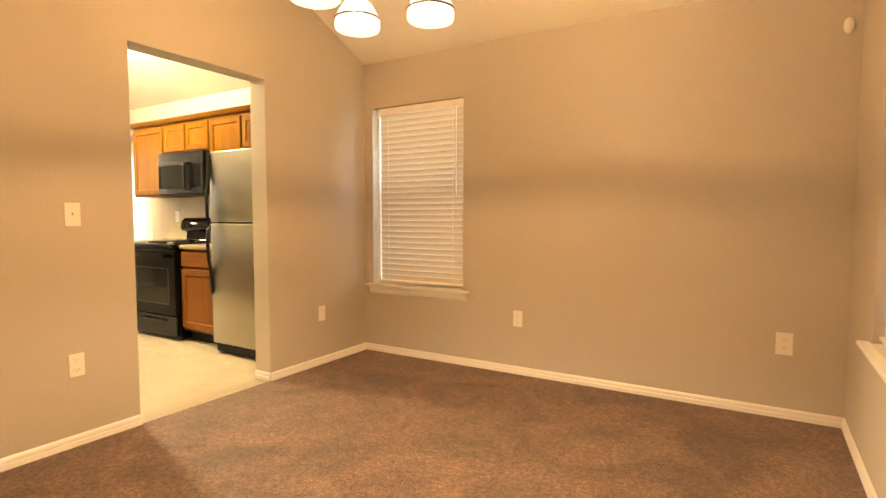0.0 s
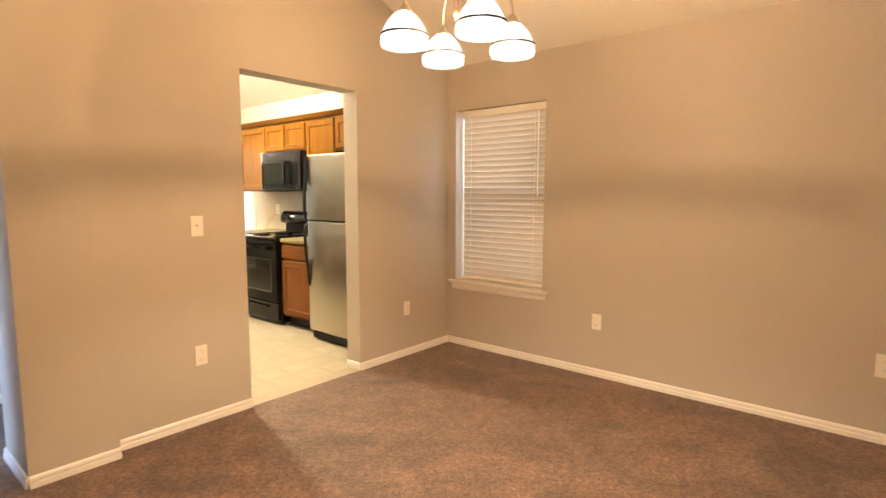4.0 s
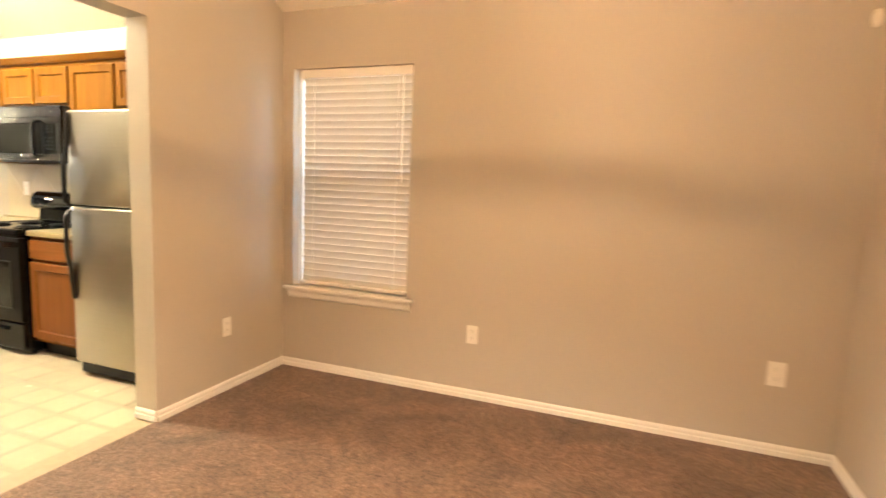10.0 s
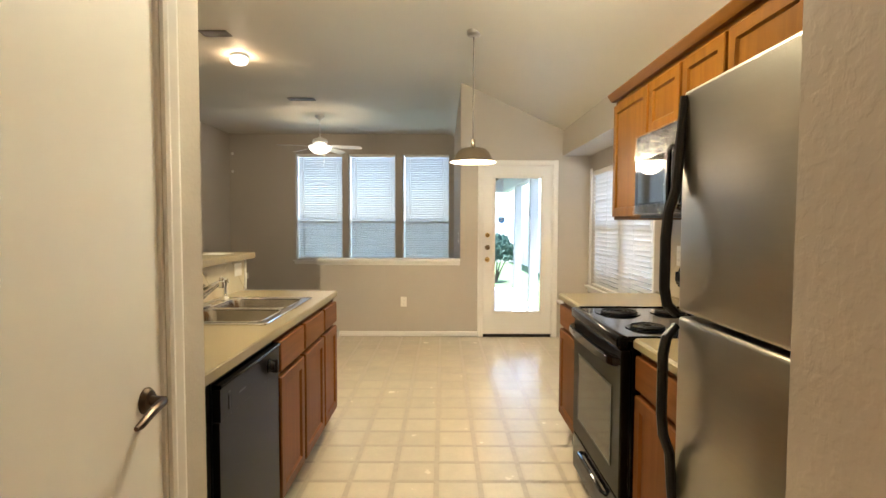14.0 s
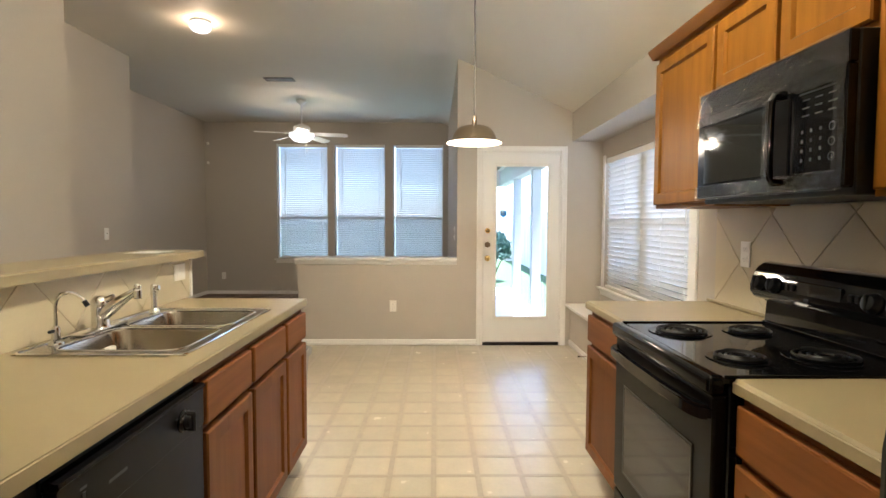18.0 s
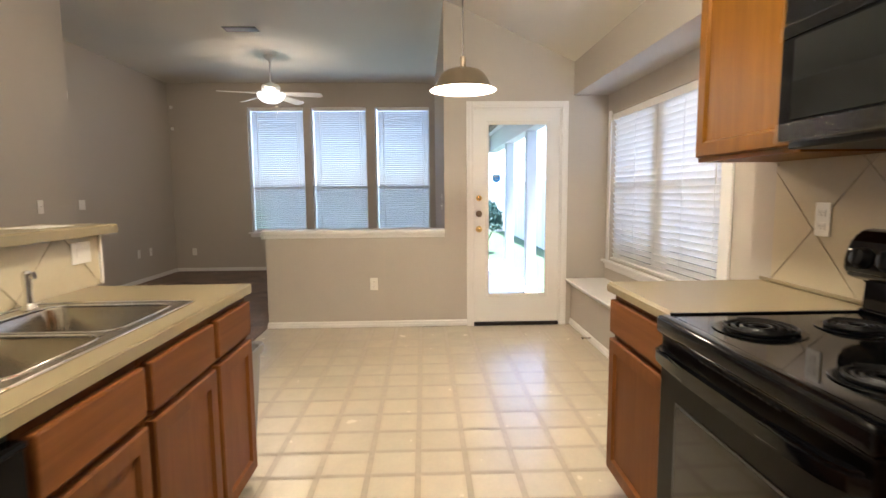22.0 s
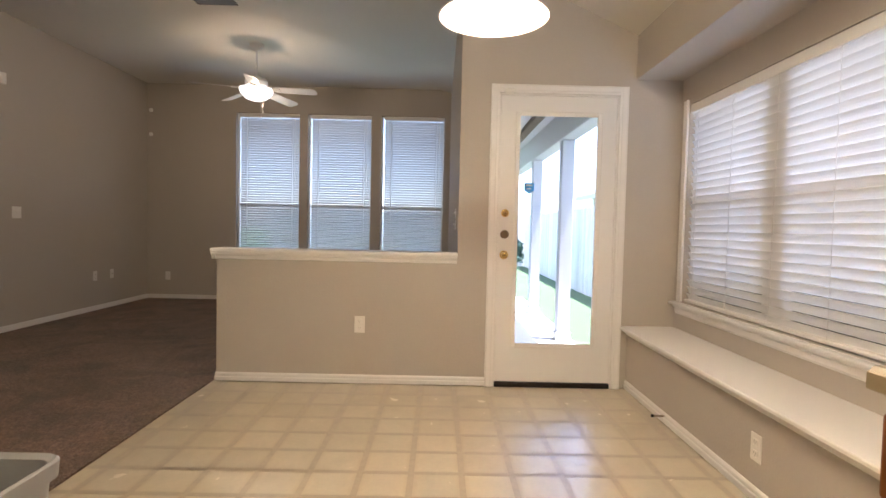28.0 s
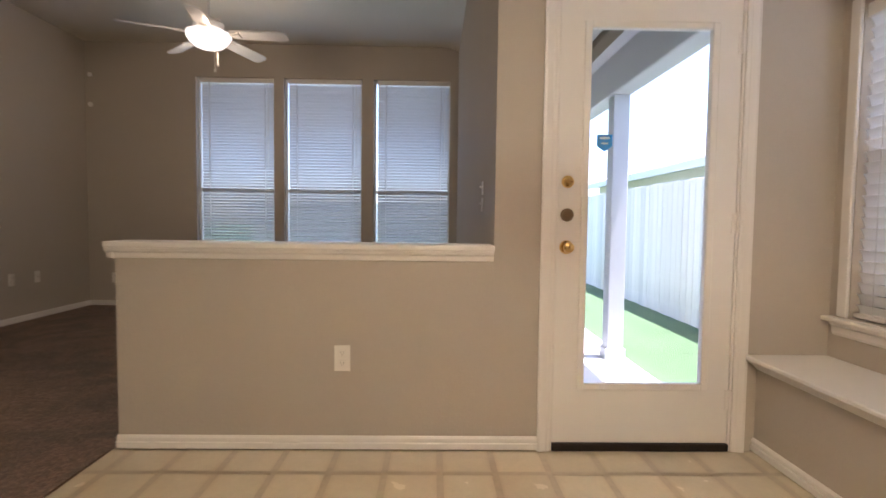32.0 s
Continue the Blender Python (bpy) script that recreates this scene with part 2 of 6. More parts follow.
def glass_mat(name, tint=(1, 1, 1), rough=0.0, ior=1.45):
    """Thin pane: lets light and view through, with a mirror gloss that grows at grazing angles."""
    m = bpy.data.materials.new(name)
    m.use_nodes = True
    nt = m.node_tree
    n, l = nt.nodes, nt.links
    n.remove(n["Principled BSDF"])
    tr = n.new("ShaderNodeBsdfTransparent")
    tr.inputs[0].default_value = (*tint, 1)
    gl = n.new("ShaderNodeBsdfGlossy")
    gl.inputs["Roughness"].default_value = rough
    fr = n.new("ShaderNodeFresnel")
    fr.inputs[0].default_value = ior
    mx = n.new("ShaderNodeMixShader")
    l.new(fr.outputs[0], mx.inputs[0])
    l.new(tr.outputs[0], mx.inputs[1])
    l.new(gl.outputs[0], mx.inputs[2])
    l.new(mx.outputs[0], n["Material Output"].inputs[0])
    return m


def shade_mat(name, color, strength, through=0.5):
    """Lit opal glass: passes part of the bulb's light and glows."""
    m = bpy.data.materials.new(name)
    m.use_nodes = True
    nt = m.node_tree
    n, l = nt.nodes, nt.links
    n.remove(n["Principled BSDF"])
    tr = n.new("ShaderNodeBsdfTransparent")
    tr.inputs[0].default_value = (1, 0.95, 0.88, 1)
    em = n.new("ShaderNodeEmission")
    em.inputs[0].default_value = (*color, 1)
    em.inputs[1].default_value = strength * LAMP
    mx = n.new("ShaderNodeMixShader")
    mx.inputs[0].default_value = through
    l.new(em.outputs[0], mx.inputs[1])
    l.new(tr.outputs[0], mx.inputs[2])
    l.new(mx.outputs[0], n["Material Output"].inputs[0])
    return m


def slat_mat(name, color, glow=0.35):
    """White vinyl slat: diffuse, and some daylight shines through it."""
    m = bpy.data.materials.new(name)
    m.use_nodes = True
    nt = m.node_tree
    n, l = nt.nodes, nt.links
    b = n["Principled BSDF"]
    b.inputs["Base Color"].default_value = (*color, 1)
    b.inputs["Roughness"].default_value = 0.45
    tl = n.new("ShaderNodeBsdfTranslucent")
    tl.inputs[0].default_value = (*color, 1)
    mx = n.new("ShaderNodeMixShader")
    mx.inputs[0].default_value = glow
    l.new(b.outputs[0], mx.inputs[1])
    l.new(tl.outputs[0], mx.inputs[2])
    l.new(mx.outputs[0], n["Material Output"].inputs[0])
    return m


PAINT = wall_paint("greige_wall_paint", (0.49, 0.442, 0.372))
CEIL = wall_paint("ceiling_paint", (0.78, 0.74, 0.635))
TRIM = mat("white_trim_paint", (0.80, 0.775, 0.73), rough=0.35, var=0.02, bump=0.08, bump_scale=90, bump_dist=0.001)
DOORW = mat("white_door_paint", (0.80, 0.78, 0.74), rough=0.4, var=0.025, var_scale=2, bump=0.1, bump_scale=140, bump_dist=0.001)
CARPET = carpet_mat()
OAK = wood("honey_oak_upright", (0.225, 0.091, 0.0045), (0.165, 0.062, 0.003), "z")
OAKH = wood("honey_oak_level", (0.20, 0.078, 0.004), (0.15, 0.055, 0.003), "x")
OAKR = wood("red_oak_upright", (0.205, 0.076, 0.017), (0.150, 0.053, 0.011), "z")
OAKRH = wood("red_oak_level", (0.20, 0.074, 0.017), (0.148, 0.052, 0.011), "x")
LAM = mat("beige_laminate", (0.275, 0.218, 0.118), rough=0.38, var=0.04, var_scale=6, grain=0.10, grain_scale=350, bump=0.03)
BLACK = mat("black_enamel", (0.004, 0.004, 0.0045), rough=0.12, spec=0.20, var=0.2, var_scale=3, rough_var=0.04)
BLACKS = mat("satin_black_panel", (0.0040, 0.0031, 0.0024), rough=0.34, spec=0.10, var=0.15)
BLACKP = mat("black_plastic", (0.005, 0.0048, 0.0047), spec=0.3, rough=0.4, bump=0.1, bump_scale=400, bump_dist=0.0006)
GLOSSB = mat("high_gloss_black", (0.003, 0.003, 0.0033), rough=0.05, spec=0.36, var=0.2, var_scale=4, rough_var=0.02)
SMOKE = mat("dark_oven_glass", (0.012, 0.013, 0.012), rough=0.04, spec=0.8)
STEEL = mat("brushed_stainless", (0.385, 0.35, 0.28), rough=0.34, metal=1.0, var=0.06, var_scale=2.0, grain=0.05, grain_scale=40, stretch=(1, 1, 40), rough_var=0.05)
SINKSTEEL = mat("satin_sink_steel", (0.42, 0.39, 0.33), rough=0.20, metal=1.0, var=0.05, var_scale=5, rough_var=0.05)
CHROME = mat("chrome", (0.78, 0.78, 0.78), rough=0.10, metal=1.0)
NICKEL = mat("brushed_nickel", (0.52, 0.47, 0.40), rough=0.28, metal=1.0, var=0.05)
BRASS = mat("polished_brass", (0.80, 0.57, 0.22), rough=0.18, metal=1.0)
DARKBAND = mat("dark_bronze_band", (0.02, 0.016, 0.013), rough=0.5, spec=0.2)
SHADEM = mat("satin_nickel_shade", (0.48, 0.40, 0.29), rough=0.24, metal=1.0, var=0.04)
BRONZE = mat("antique_bronze", (0.22, 0.16, 0.10), rough=0.3, metal=1.0)
PLATE = mat("white_plate_plastic", (0.82, 0.79, 0.72), rough=0.35)
SLOT = mat("dark_slot", (0.05, 0.045, 0.04), rough=0.6)
PINSLOT = mat("outlet_pin_slot", (0.36, 0.33, 0.29), rough=0.6)
OILBRONZE = mat("oil_rubbed_bronze", (0.085, 0.062, 0.045), rough=0.32, metal=0.9)
SLAT = slat_mat("white_blind_slat", (0.84, 0.835, 0.82), 0.22)
SLATB = slat_mat("white_bay_slat", (0.86, 0.85, 0.83), 0.21)
SLATD = slat_mat("white_dining_slat", (0.73, 0.68, 0.60), 0.04)
SCREEN = glass_mat("insect_screen", (0.80, 0.81, 0.82), 0.6)
CORD = mat("blind_cord", (0.75, 0.73, 0.70), rough=0.8)
GLASS = glass_mat("window_glass")
VINYL = mat("vinyl_grout_strip", (0.40, 0.325, 0.21), rough=0.36, spec=0.5, var=0.22, var_scale=22, grain=0.10, grain_scale=70)
TILE = mat("vinyl_tile_face", (0.67, 0.595, 0.44), world_space=True, rough=0.25, spec=0.9, var=0.11, var_scale=9, grain=0.06, grain_scale=55, rand=0.055, rough_var=0.06)


def printed_edges(m, inner, outer, depth, longer):
    """Brown-shaded borders printed on each vinyl tile, uneven along the edge."""
    n, l = m.node_tree.nodes, m.node_tree.links
    b = n["Principled BSDF"]
    src = b.inputs["Base Color"].links[0].from_socket
    tc, sep = n.new("ShaderNodeTexCoord"), n.new("ShaderNodeSeparateXYZ")
    l.new(tc.outputs["Object"], sep.inputs[0])
    ab = []
    for k in (0, 1):
        a = n.new("ShaderNodeMath")
        a.operation = "ABSOLUTE"
        l.new(sep.outputs[k], a.inputs[0])
        ab.append(a)
    sh = n.new("ShaderNodeMath")
    sh.operation = "SUBTRACT"
    sh.inputs[1].default_value = longer
    l.new(ab[0].outputs[0], sh.inputs[0])
    mx = n.new("ShaderNodeMath")
    mx.operation = "MAXIMUM"
    l.new(sh.outputs[0], mx.inputs[0])
    l.new(ab[1].outputs[0], mx.inputs[1])
    nz = n.new("ShaderNodeTexNoise")
    nz.inputs["Scale"].default_value, nz.inputs["Detail"].default_value = 18, 3
    l.new(n.new("ShaderNodeNewGeometry").outputs["Position"], nz.inputs["Vector"])
    wob = n.new("ShaderNodeMath")
    wob.operation = "MULTIPLY_ADD"
    wob.inputs[1].default_value = 0.035
    l.new(nz.outputs["Fac"], wob.inputs[0])
    l.new(mx.outputs[0], wob.inputs[2])
    mr = n.new("ShaderNodeMapRange")
    mr.inputs["From Min"].default_value, mr.inputs["From Max"].default_value = inner, outer
    mr.inputs["To Min"].default_value, mr.inputs["To Max"].default_value = 0, depth
    l.new(wob.outputs[0], mr.inputs["Value"])
    mix = n.new("ShaderNodeMixRGB")
    mix.blend_type = "MULTIPLY"
    mix.inputs[2].default_value = (0.62, 0.50, 0.36, 1)
    l.new(mr.outputs[0], mix.inputs[0])
    l.new(src, mix.inputs[1])
    l.new(mix.outputs[0], b.inputs["Base Color"])


JOINT = mat("brown_printed_joint", (0.385, 0.31, 0.198), rough=0.36, spec=0.5, var=0.2, var_scale=15, grain=0.12, grain_scale=70, world_space=True)
for m in (TILE, VINYL, JOINT):
    m.node_tree.nodes["Principled BSDF"].inputs["Coat Weight"].default_value = 1.0
    m.node_tree.nodes["Principled BSDF"].inputs["Coat Roughness"].default_value = 0.37
printed_edges(TILE, 0.100, 0.126, 0.28, 0.0)
SPLASH = mat("beige_wall_tile", (0.52, 0.445, 0.295), rough=0.28, var=0.05, var_scale=5, grain=0.04, grain_scale=90, rand=0.05)
GROUT = mat("dark_grout", (0.24, 0.185, 0.12), rough=0.9, grain=0.1, grain_scale=200)
FANW = mat("white_fan_enamel", (0.82, 0.80, 0.76), rough=0.35)
CONCRETE = mat("patio_concrete", (0.72, 0.71, 0.69), rough=0.9, var=0.1, var_scale=1.5, grain=0.08, grain_scale=60, bump=0.3, bump_scale=80)
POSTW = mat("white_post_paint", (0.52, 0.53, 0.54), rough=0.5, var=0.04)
SIDING = mat("pale_siding", (0.66, 0.64, 0.60), rough=0.7, var=0.05)
FENCEW = mat("weathered_cedar", (0.80, 0.74, 0.65), rough=0.85, var=0.12, var_scale=4, grain=0.15, grain_scale=30, stretch=(12, 12, 1), rand=0.12)
GRASS = mat("lawn_green", (0.065, 0.115, 0.045), rough=0.9, var=0.35, var_scale=2.5, grain=0.3, grain_scale=40, bump=0.5, bump_scale=60, bump_dist=0.02)
LEAF = mat("shrub_leaf", (0.045, 0.10, 0.075), rough=0.6, var=0.3, var_scale=9)
BARK = mat("bark", (0.12, 0.09, 0.06), rough=0.9, var=0.2, bump=0.5, bump_scale=40)
ROOF = mat("grey_shingle", (0.27, 0.26, 0.25), rough=0.95, var=0.15, var_scale=3, grain=0.2, grain_scale=60)
BIN = mat("grey_bin_plastic", (0.30, 0.295, 0.28), rough=0.4, var=0.03)
BLUE = mat("blue_sticker", (0.06, 0.36, 0.85), rough=0.4)
WHITEINK = mat("white_print", (0.8, 0.85, 0.9), rough=0.5)
FILM = glass_mat("clear_plastic_film", (0.97, 0.97, 0.97), 0.11, 1.75)
OVENGLASS = mat("oven_window_glass", (0.0075, 0.007, 0.0055), rough=0.06, spec=0.34, var=0.1)

# ---- building blocks ----


def part(name, bm, material, parent=None, label="", smooth=False):
    """Links a bmesh as one mesh object, under a thing or part if one is given."""
    me = bpy.data.meshes.new(name)
    bmesh.ops.recalc_face_normals(bm, faces=bm.faces)
    if smooth:
        for f in bm.faces:
            f.smooth = True
        for e in bm.edges:
            if len(e.link_faces) == 2 and e.calc_face_angle(0) > 0.6:
                e.smooth = False
    bm.to_mesh(me)
    bm.free()
    me.materials.append(material)
    ob = new(name, me)
    if parent is not None:
        ob.parent = parent
    if label:
        ob["label"] = label
    return ob


def piece(name, me, m, parent):
    """One of many alike pieces on a shared mesh."""
    ob = new(name, me)
    ob.parent = parent
    ob.matrix_basis = m
    return ob


def thing(name, at, label, category, group="", rz=0.0):
    ob = new(name)
    ob.empty_display_size = 0.1
    ob.matrix_basis = pose(*at, 0, 0, rz)
    return tagged(ob, label, category, group)


def box(bm, x0, x1, y0, y1, z0, z1, bev=0.0, seg=1):
    m = Matrix.Translation(((x0 + x1) / 2, (y0 + y1) / 2, (z0 + z1) / 2)) @ Matrix.Diagonal((abs(x1 - x0), abs(y1 - y0), abs(z1 - z0), 1))
    vs = bmesh.ops.create_cube(bm, size=1, matrix=m)["verts"]
    if bev:
        es = {e for v in vs for e in v.link_edges}
        bmesh.ops.bevel(bm, geom=list(es), offset=bev, segments=seg, affect="EDGES", profile=0.5)
    return bm


def B(x0, x1, y0, y1, z0, z1, bev=0.0, seg=1):
    return box(bmesh.new(), x0, x1, y0, y1, z0, z1, bev, seg)


def lathe(bm, profile, segs=24, m=Matrix.Identity(4), close=False):
    """Turns (radius, height) pairs round the z axis."""
    rings = []
    for r, z in profile:
        rings.append([bm.verts.new(m @ Vector((r * math.cos(2 * math.pi * i / segs), r * math.sin(2 * math.pi * i / segs), z))) for i in range(segs)])
    for a, b in zip(rings, rings[1:]):
        for i in range(segs):
            j = (i + 1) % segs
            bm.faces.new((a[i], a[j], b[j], b[i]))
    if close:
        bm.faces.new(rings[0][::-1])
        bm.faces.new(rings[-1])
    return bm


def tube(bm, pts, r, segs=10, cap=True):
    """A round rod along points; r is one radius or one for each point."""
    pts = [Vector(p) for p in pts]
    rs = r if isinstance(r, (list, tuple)) else [r] * len(pts)
    rings, side = [], None
    for i, p in enumerate(pts):
        d = (pts[min(i + 1, len(pts) - 1)] - pts[max(i - 1, 0)]).normalized()
        if side is None:
            side = d.orthogonal().normalized()
        side = (side - d * side.dot(d)).normalized()
        up = d.cross(side)
        rings.append([bm.verts.new(p + rs[i] * (side * math.cos(2 * math.pi * k / segs) + up * math.sin(2 * math.pi * k / segs))) for k in range(segs)])
    for a, b in zip(rings, rings[1:]):
        for k in range(segs):
            j = (k + 1) % segs
            bm.faces.new((a[k], a[j], b[j], b[k]))
    if cap:
        bm.faces.new(rings[0][::-1])
        bm.faces.new(rings[-1])
    return bm


def prism(bm, outline, to3, depth):
    """Extrudes a closed 2D outline; to3 maps (u, v, w) to a place, w from 0 to depth."""
    a = [bm.verts.new(to3(u, v, 0)) for u, v in outline]
    b = [bm.verts.new(to3(u, v, depth)) for u, v in outline]
    k = len(outline)
    for i in range(k):
        j = (i + 1) % k
        bm.faces.new((a[i], a[j], b[j], b[i]))
    bm.faces.new(a[::-1])
    bm.faces.new(b)
    return bm


def wall(name, axis, a0, a1, u0, u1, z0, z1, holes=(), material=None, label="", round_holes=False, round_ends=()):
    """A wall a0..a1 thick, u0..u1 long and z0..z1 high, with openings (u0, u1, z0, z1) right through it. axis: the way it is thin.
    Corners of openings, and the ends named, can have the rounded drywall bead."""
    us = sorted({u0, u1, *[min(max(h[i], u0), u1) for h in holes for i in (0, 1)]})
    zs = sorted({z0, z1, *[min(max(h[i], z0), z1) for h in holes for i in (2, 3)]})
    bm = bmesh.new()
    vs = {}

    def v(a, u, z):
        key = (a, u, z)
        if key not in vs:
            vs[key] = bm.verts.new((a, u, z) if axis == "x" else (u, a, z))
        return vs[key]

    def solid(i, k):
        if not (0 <= i < len(us) - 1 and 0 <= k < len(zs) - 1):
            return False
        cu, cz = (us[i] + us[i + 1]) / 2, (zs[k] + zs[k + 1]) / 2
        return not any(h[0] < cu < h[1] and h[2] < cz < h[3] for h in holes)

    for i in range(len(us) - 1):
        for k in range(len(zs) - 1):
            if not solid(i, k):
                continue
            p, q, r, s = us[i], us[i + 1], zs[k], zs[k + 1]
            for a in (a0, a1):
                bm.faces.new((v(a, p, r), v(a, q, r), v(a, q, s), v(a, p, s)))
            if not solid(i - 1, k):
                bm.faces.new((v(a0, p, r), v(a1, p, r), v(a1, p, s), v(a0, p, s)))
            if not solid(i + 1, k):
                bm.faces.new((v(a0, q, r), v(a1, q, r), v(a1, q, s), v(a0, q, s)))
            if not solid(i, k - 1):
                bm.faces.new((v(a0, p, r), v(a1, p, r), v(a1, q, r), v(a0, q, r)))
            if not solid(i, k + 1):
                bm.faces.new((v(a0, p, s), v(a1, p, s), v(a1, q, s), v(a0, q, s)))
    soft = []
    for e in bm.edges:
        (pa, pu, pz), (qa, qu, qz) = [(v_.co.x, v_.co.y, v_.co.z) if axis == "x" else (v_.co.y, v_.co.x, v_.co.z) for v_ in e.verts]
        if abs(pa - qa) > 1e-5 or len(e.link_faces) != 2 or e.calc_face_angle(0) < 1:
            continue
        upright, mu, mz = abs(pu - qu) < 1e-5, (pu + qu) / 2, (pz + qz) / 2
        at_hole = any((upright and min(abs(mu - h_[0]), abs(mu - h_[1])) < 1e-4 and h_[2] < mz < h_[3]) or (not upright and min(abs(mz - h_[2]), abs(mz - h_[3])) < 1e-4 and h_[0] < mu < h_[1]) for h_ in holes)
        if (round_holes and at_hole) or (upright and any(abs(mu - u) < 1e-4 for u in round_ends)):
            soft.append(e)
    if soft:
        bmesh.ops.bevel(bm, geom=soft, offset=0.017, segments=4, affect="EDGES", profile=0.5)
    ob = part(name, bm, material or PAINT, smooth=bool(soft))
    return tagged(ob, label or "greige painted drywall wall with orange-peel texture", "wall", kind="structure")


BASE_PROFILE = [(0, 0), (0.014, 0), (0.014, 0.024), (0.012, 0.027), (0.006, 0.028), (0.006, 0.032), (0.011, 0.034), (0.010, 0.047), (0.004, 0.057), (0, 0.058)]


def skirting(x0, y0, x1, y1, nx, ny, z=0.008):
    """Moulded baseboard from one point to another; (nx, ny) points into the room."""
    bm = bmesh.new()
    d = Vector((x1 - x0, y1 - y0, 0))
    u = d.normalized()
    prism(bm, BASE_PROFILE, lambda a, b, w: Vector((x0, y0, z + b)) + Vector((nx, ny, 0)) * (a + 0.001) + u * w, d.length)
    return tagged(part("baseboard", bm, TRIM), "white painted moulded baseboard along the wall", "baseboard", kind="structure")

# ---- floor, walls, ceiling ----
HALL_Y = 0.73                  # edge between carpet and vinyl
for x0, x1, y0, y1 in ((XL - 0.1, -7.06, YL - 0.1, HALL_Y), (-7.06, -4.17, -0.60, HALL_Y), (-4.17, -3.10, -2.70, HALL_Y), (-3.10, XE + 0.1, -0.62, HALL_Y), (XD, XE + 0.1, HALL_Y, YN + 0.1), (XL - 0.1, XK - 0.07, HALL_Y, YR + 0.1)):
    tagged(part("floor_carpet", B(x0, x1, y0, y1, -0.05, 0.008), CARPET), "brown and taupe cut-pile carpet with vacuum marks", "carpet", kind="structure")
floor_kitchen = part("floor_kitchen", B(XK - 0.07, XD - 0.001, HALL_Y + 0.001, YN + 0.1, -0.05, 0.0), VINYL)
tagged(floor_kitchen, "cream sheet vinyl floor with embossed square tiles", "floor", kind="structure")

# ceiling: flat, then sloping down to the north wall
bm = bmesh.new()
curve = [(YS - 0.10 + 0.025 * i, ZC - SLOPE * (0.025 * i) ** 2 / 0.40) for i in range(9)]   # eased bend between flat and slope
outline = [(-5.6, ZC)] + curve + [(YN + 0.16, ZC - SLOPE * (YN + 0.16 - YS)), (YN + 0.16, ZC - SLOPE * (YN + 0.16 - YS) + 0.12), (YS, ZC + 0.12), (-5.6, ZC + 0.12)]
prism(bm, outline, lambda u, v, w: Vector((XLO + w, u, v)), XEO - XLO)
tagged(part("ceiling", bm, CEIL, smooth=True), "off-white textured ceiling sloping down to the outer wall", "ceiling", kind="structure")

WIN_N = (-2.716, -1.826, 0.600, 2.095)
WIN_E = (1.79, 2.97, 0.625, 2.10)
WIN_B = (-8.59, -6.75, 0.645, 1.985)
WIN_L = ((-0.620, 0.285, 0.650, 2.692), (0.400, 1.312, 0.650, 2.692), (1.446, 2.350, 0.650, 2.692))
BAY = (XK - 0.1, -5.95, 0.430, ZBAY)
OPEN_D = (1.672, 2.588, -0.1, 2.126)
DOOR_P = (2.705, 3.545, -0.1, 2.062)

wall("wall_north", "y", YN, YNO, XK + 0.002, XEO, -0.05, 2.6, (WIN_N, BAY), round_holes=True)
wall("wall_bay", "y", YB, YB + 0.13, XKB, -5.82, -0.05, 2.30, (WIN_B,))
wall("wall_bay_end", "x", -5.95, -5.82, YNO, YB, -0.05, 2.30)
part("ceiling_bay", B(XK, -5.95, YNO - 0.147, YB, ZBAY + 0.002, 2.30), PAINT)["kind"] = "structure"
tagged(bpy.data.objects["ceiling_bay"], "greige painted underside of the window bay", "ceiling")
wall("wall_dining_east", "x", XE, XEO, -0.70, YN, -0.05, ZC + 0.1, (WIN_E,), round_holes=True)
wall("wall_dining_west", "x", XDK, XD, 0.885, YN, -0.05, ZC + 0.1, (OPEN_D,), round_holes=True)
wall("wall_pier", "x", -3.17, -2.72, 0.50, 0.884, -0.05, ZC + 0.1, round_ends=(0.50, 0.884))
wall("wall_dining_south", "y", -0.70, -0.55, -2.84, XE, -0.05, ZC + 0.1)
wall("wall_pier_south", "x", -3.18, -2.84, -0.70, -0.42, -0.05, ZC + 0.1, round_ends=(-0.42,))
wall("wall_foyer_east", "x", -3.18, -3.05, -3.0, -0.70, -0.05, ZC + 0.1)
wall("wall_foyer_south", "y", -2.75, -2.60, -4.23, -3.18, -0.05, ZC + 0.1, ((-4.05, -3.25, -0.1, 2.5),))
wall("wall_foyer_north", "y", 0.66, 0.78, -4.11, -3.17, -0.05, ZC + 0.1)
wall("wall_hall_arch", "x", -4.23, -4.11, -2.60, 0.78, -0.05, ZC + 0.1, ((-0.415, 0.498, -0.1, 2.507),), round_holes=True)
wall("wall_hall_side", "y", -0.64, -0.52, -7.12, -4.23, -0.05, ZC + 0.1)
wall("wall_hall_jog", "x", -7.12, -7.00, -1.07, -0.64, -0.05, ZC + 0.1)
wall("wall_living_near", "y", -1.19, -1.07, -8.90, -7.00, -0.05, ZC + 0.1)
wall("wall_living_jog", "x", -8.90, -8.78, YL, -1.19, -0.05, ZC + 0.1)
wall("wall_living_side", "y", YLO, YL, XL, -8.78, -0.05, ZC + 0.1, ((-9.87, -9.05, -0.1, 2.05),))
wall("wall_living_end", "x", XLO, XL, YLO, 2.58, -0.05, ZC + 0.1, WIN_L, round_holes=True)
wall("wall_living_return", "y", YR, 2.58, XL, XK - 0.004, -0.05, ZC + 0.1)
wall("wall_nook", "x", XKB, XK, YR + 0.002, YB, -0.05, 2.98, (DOOR_P,))
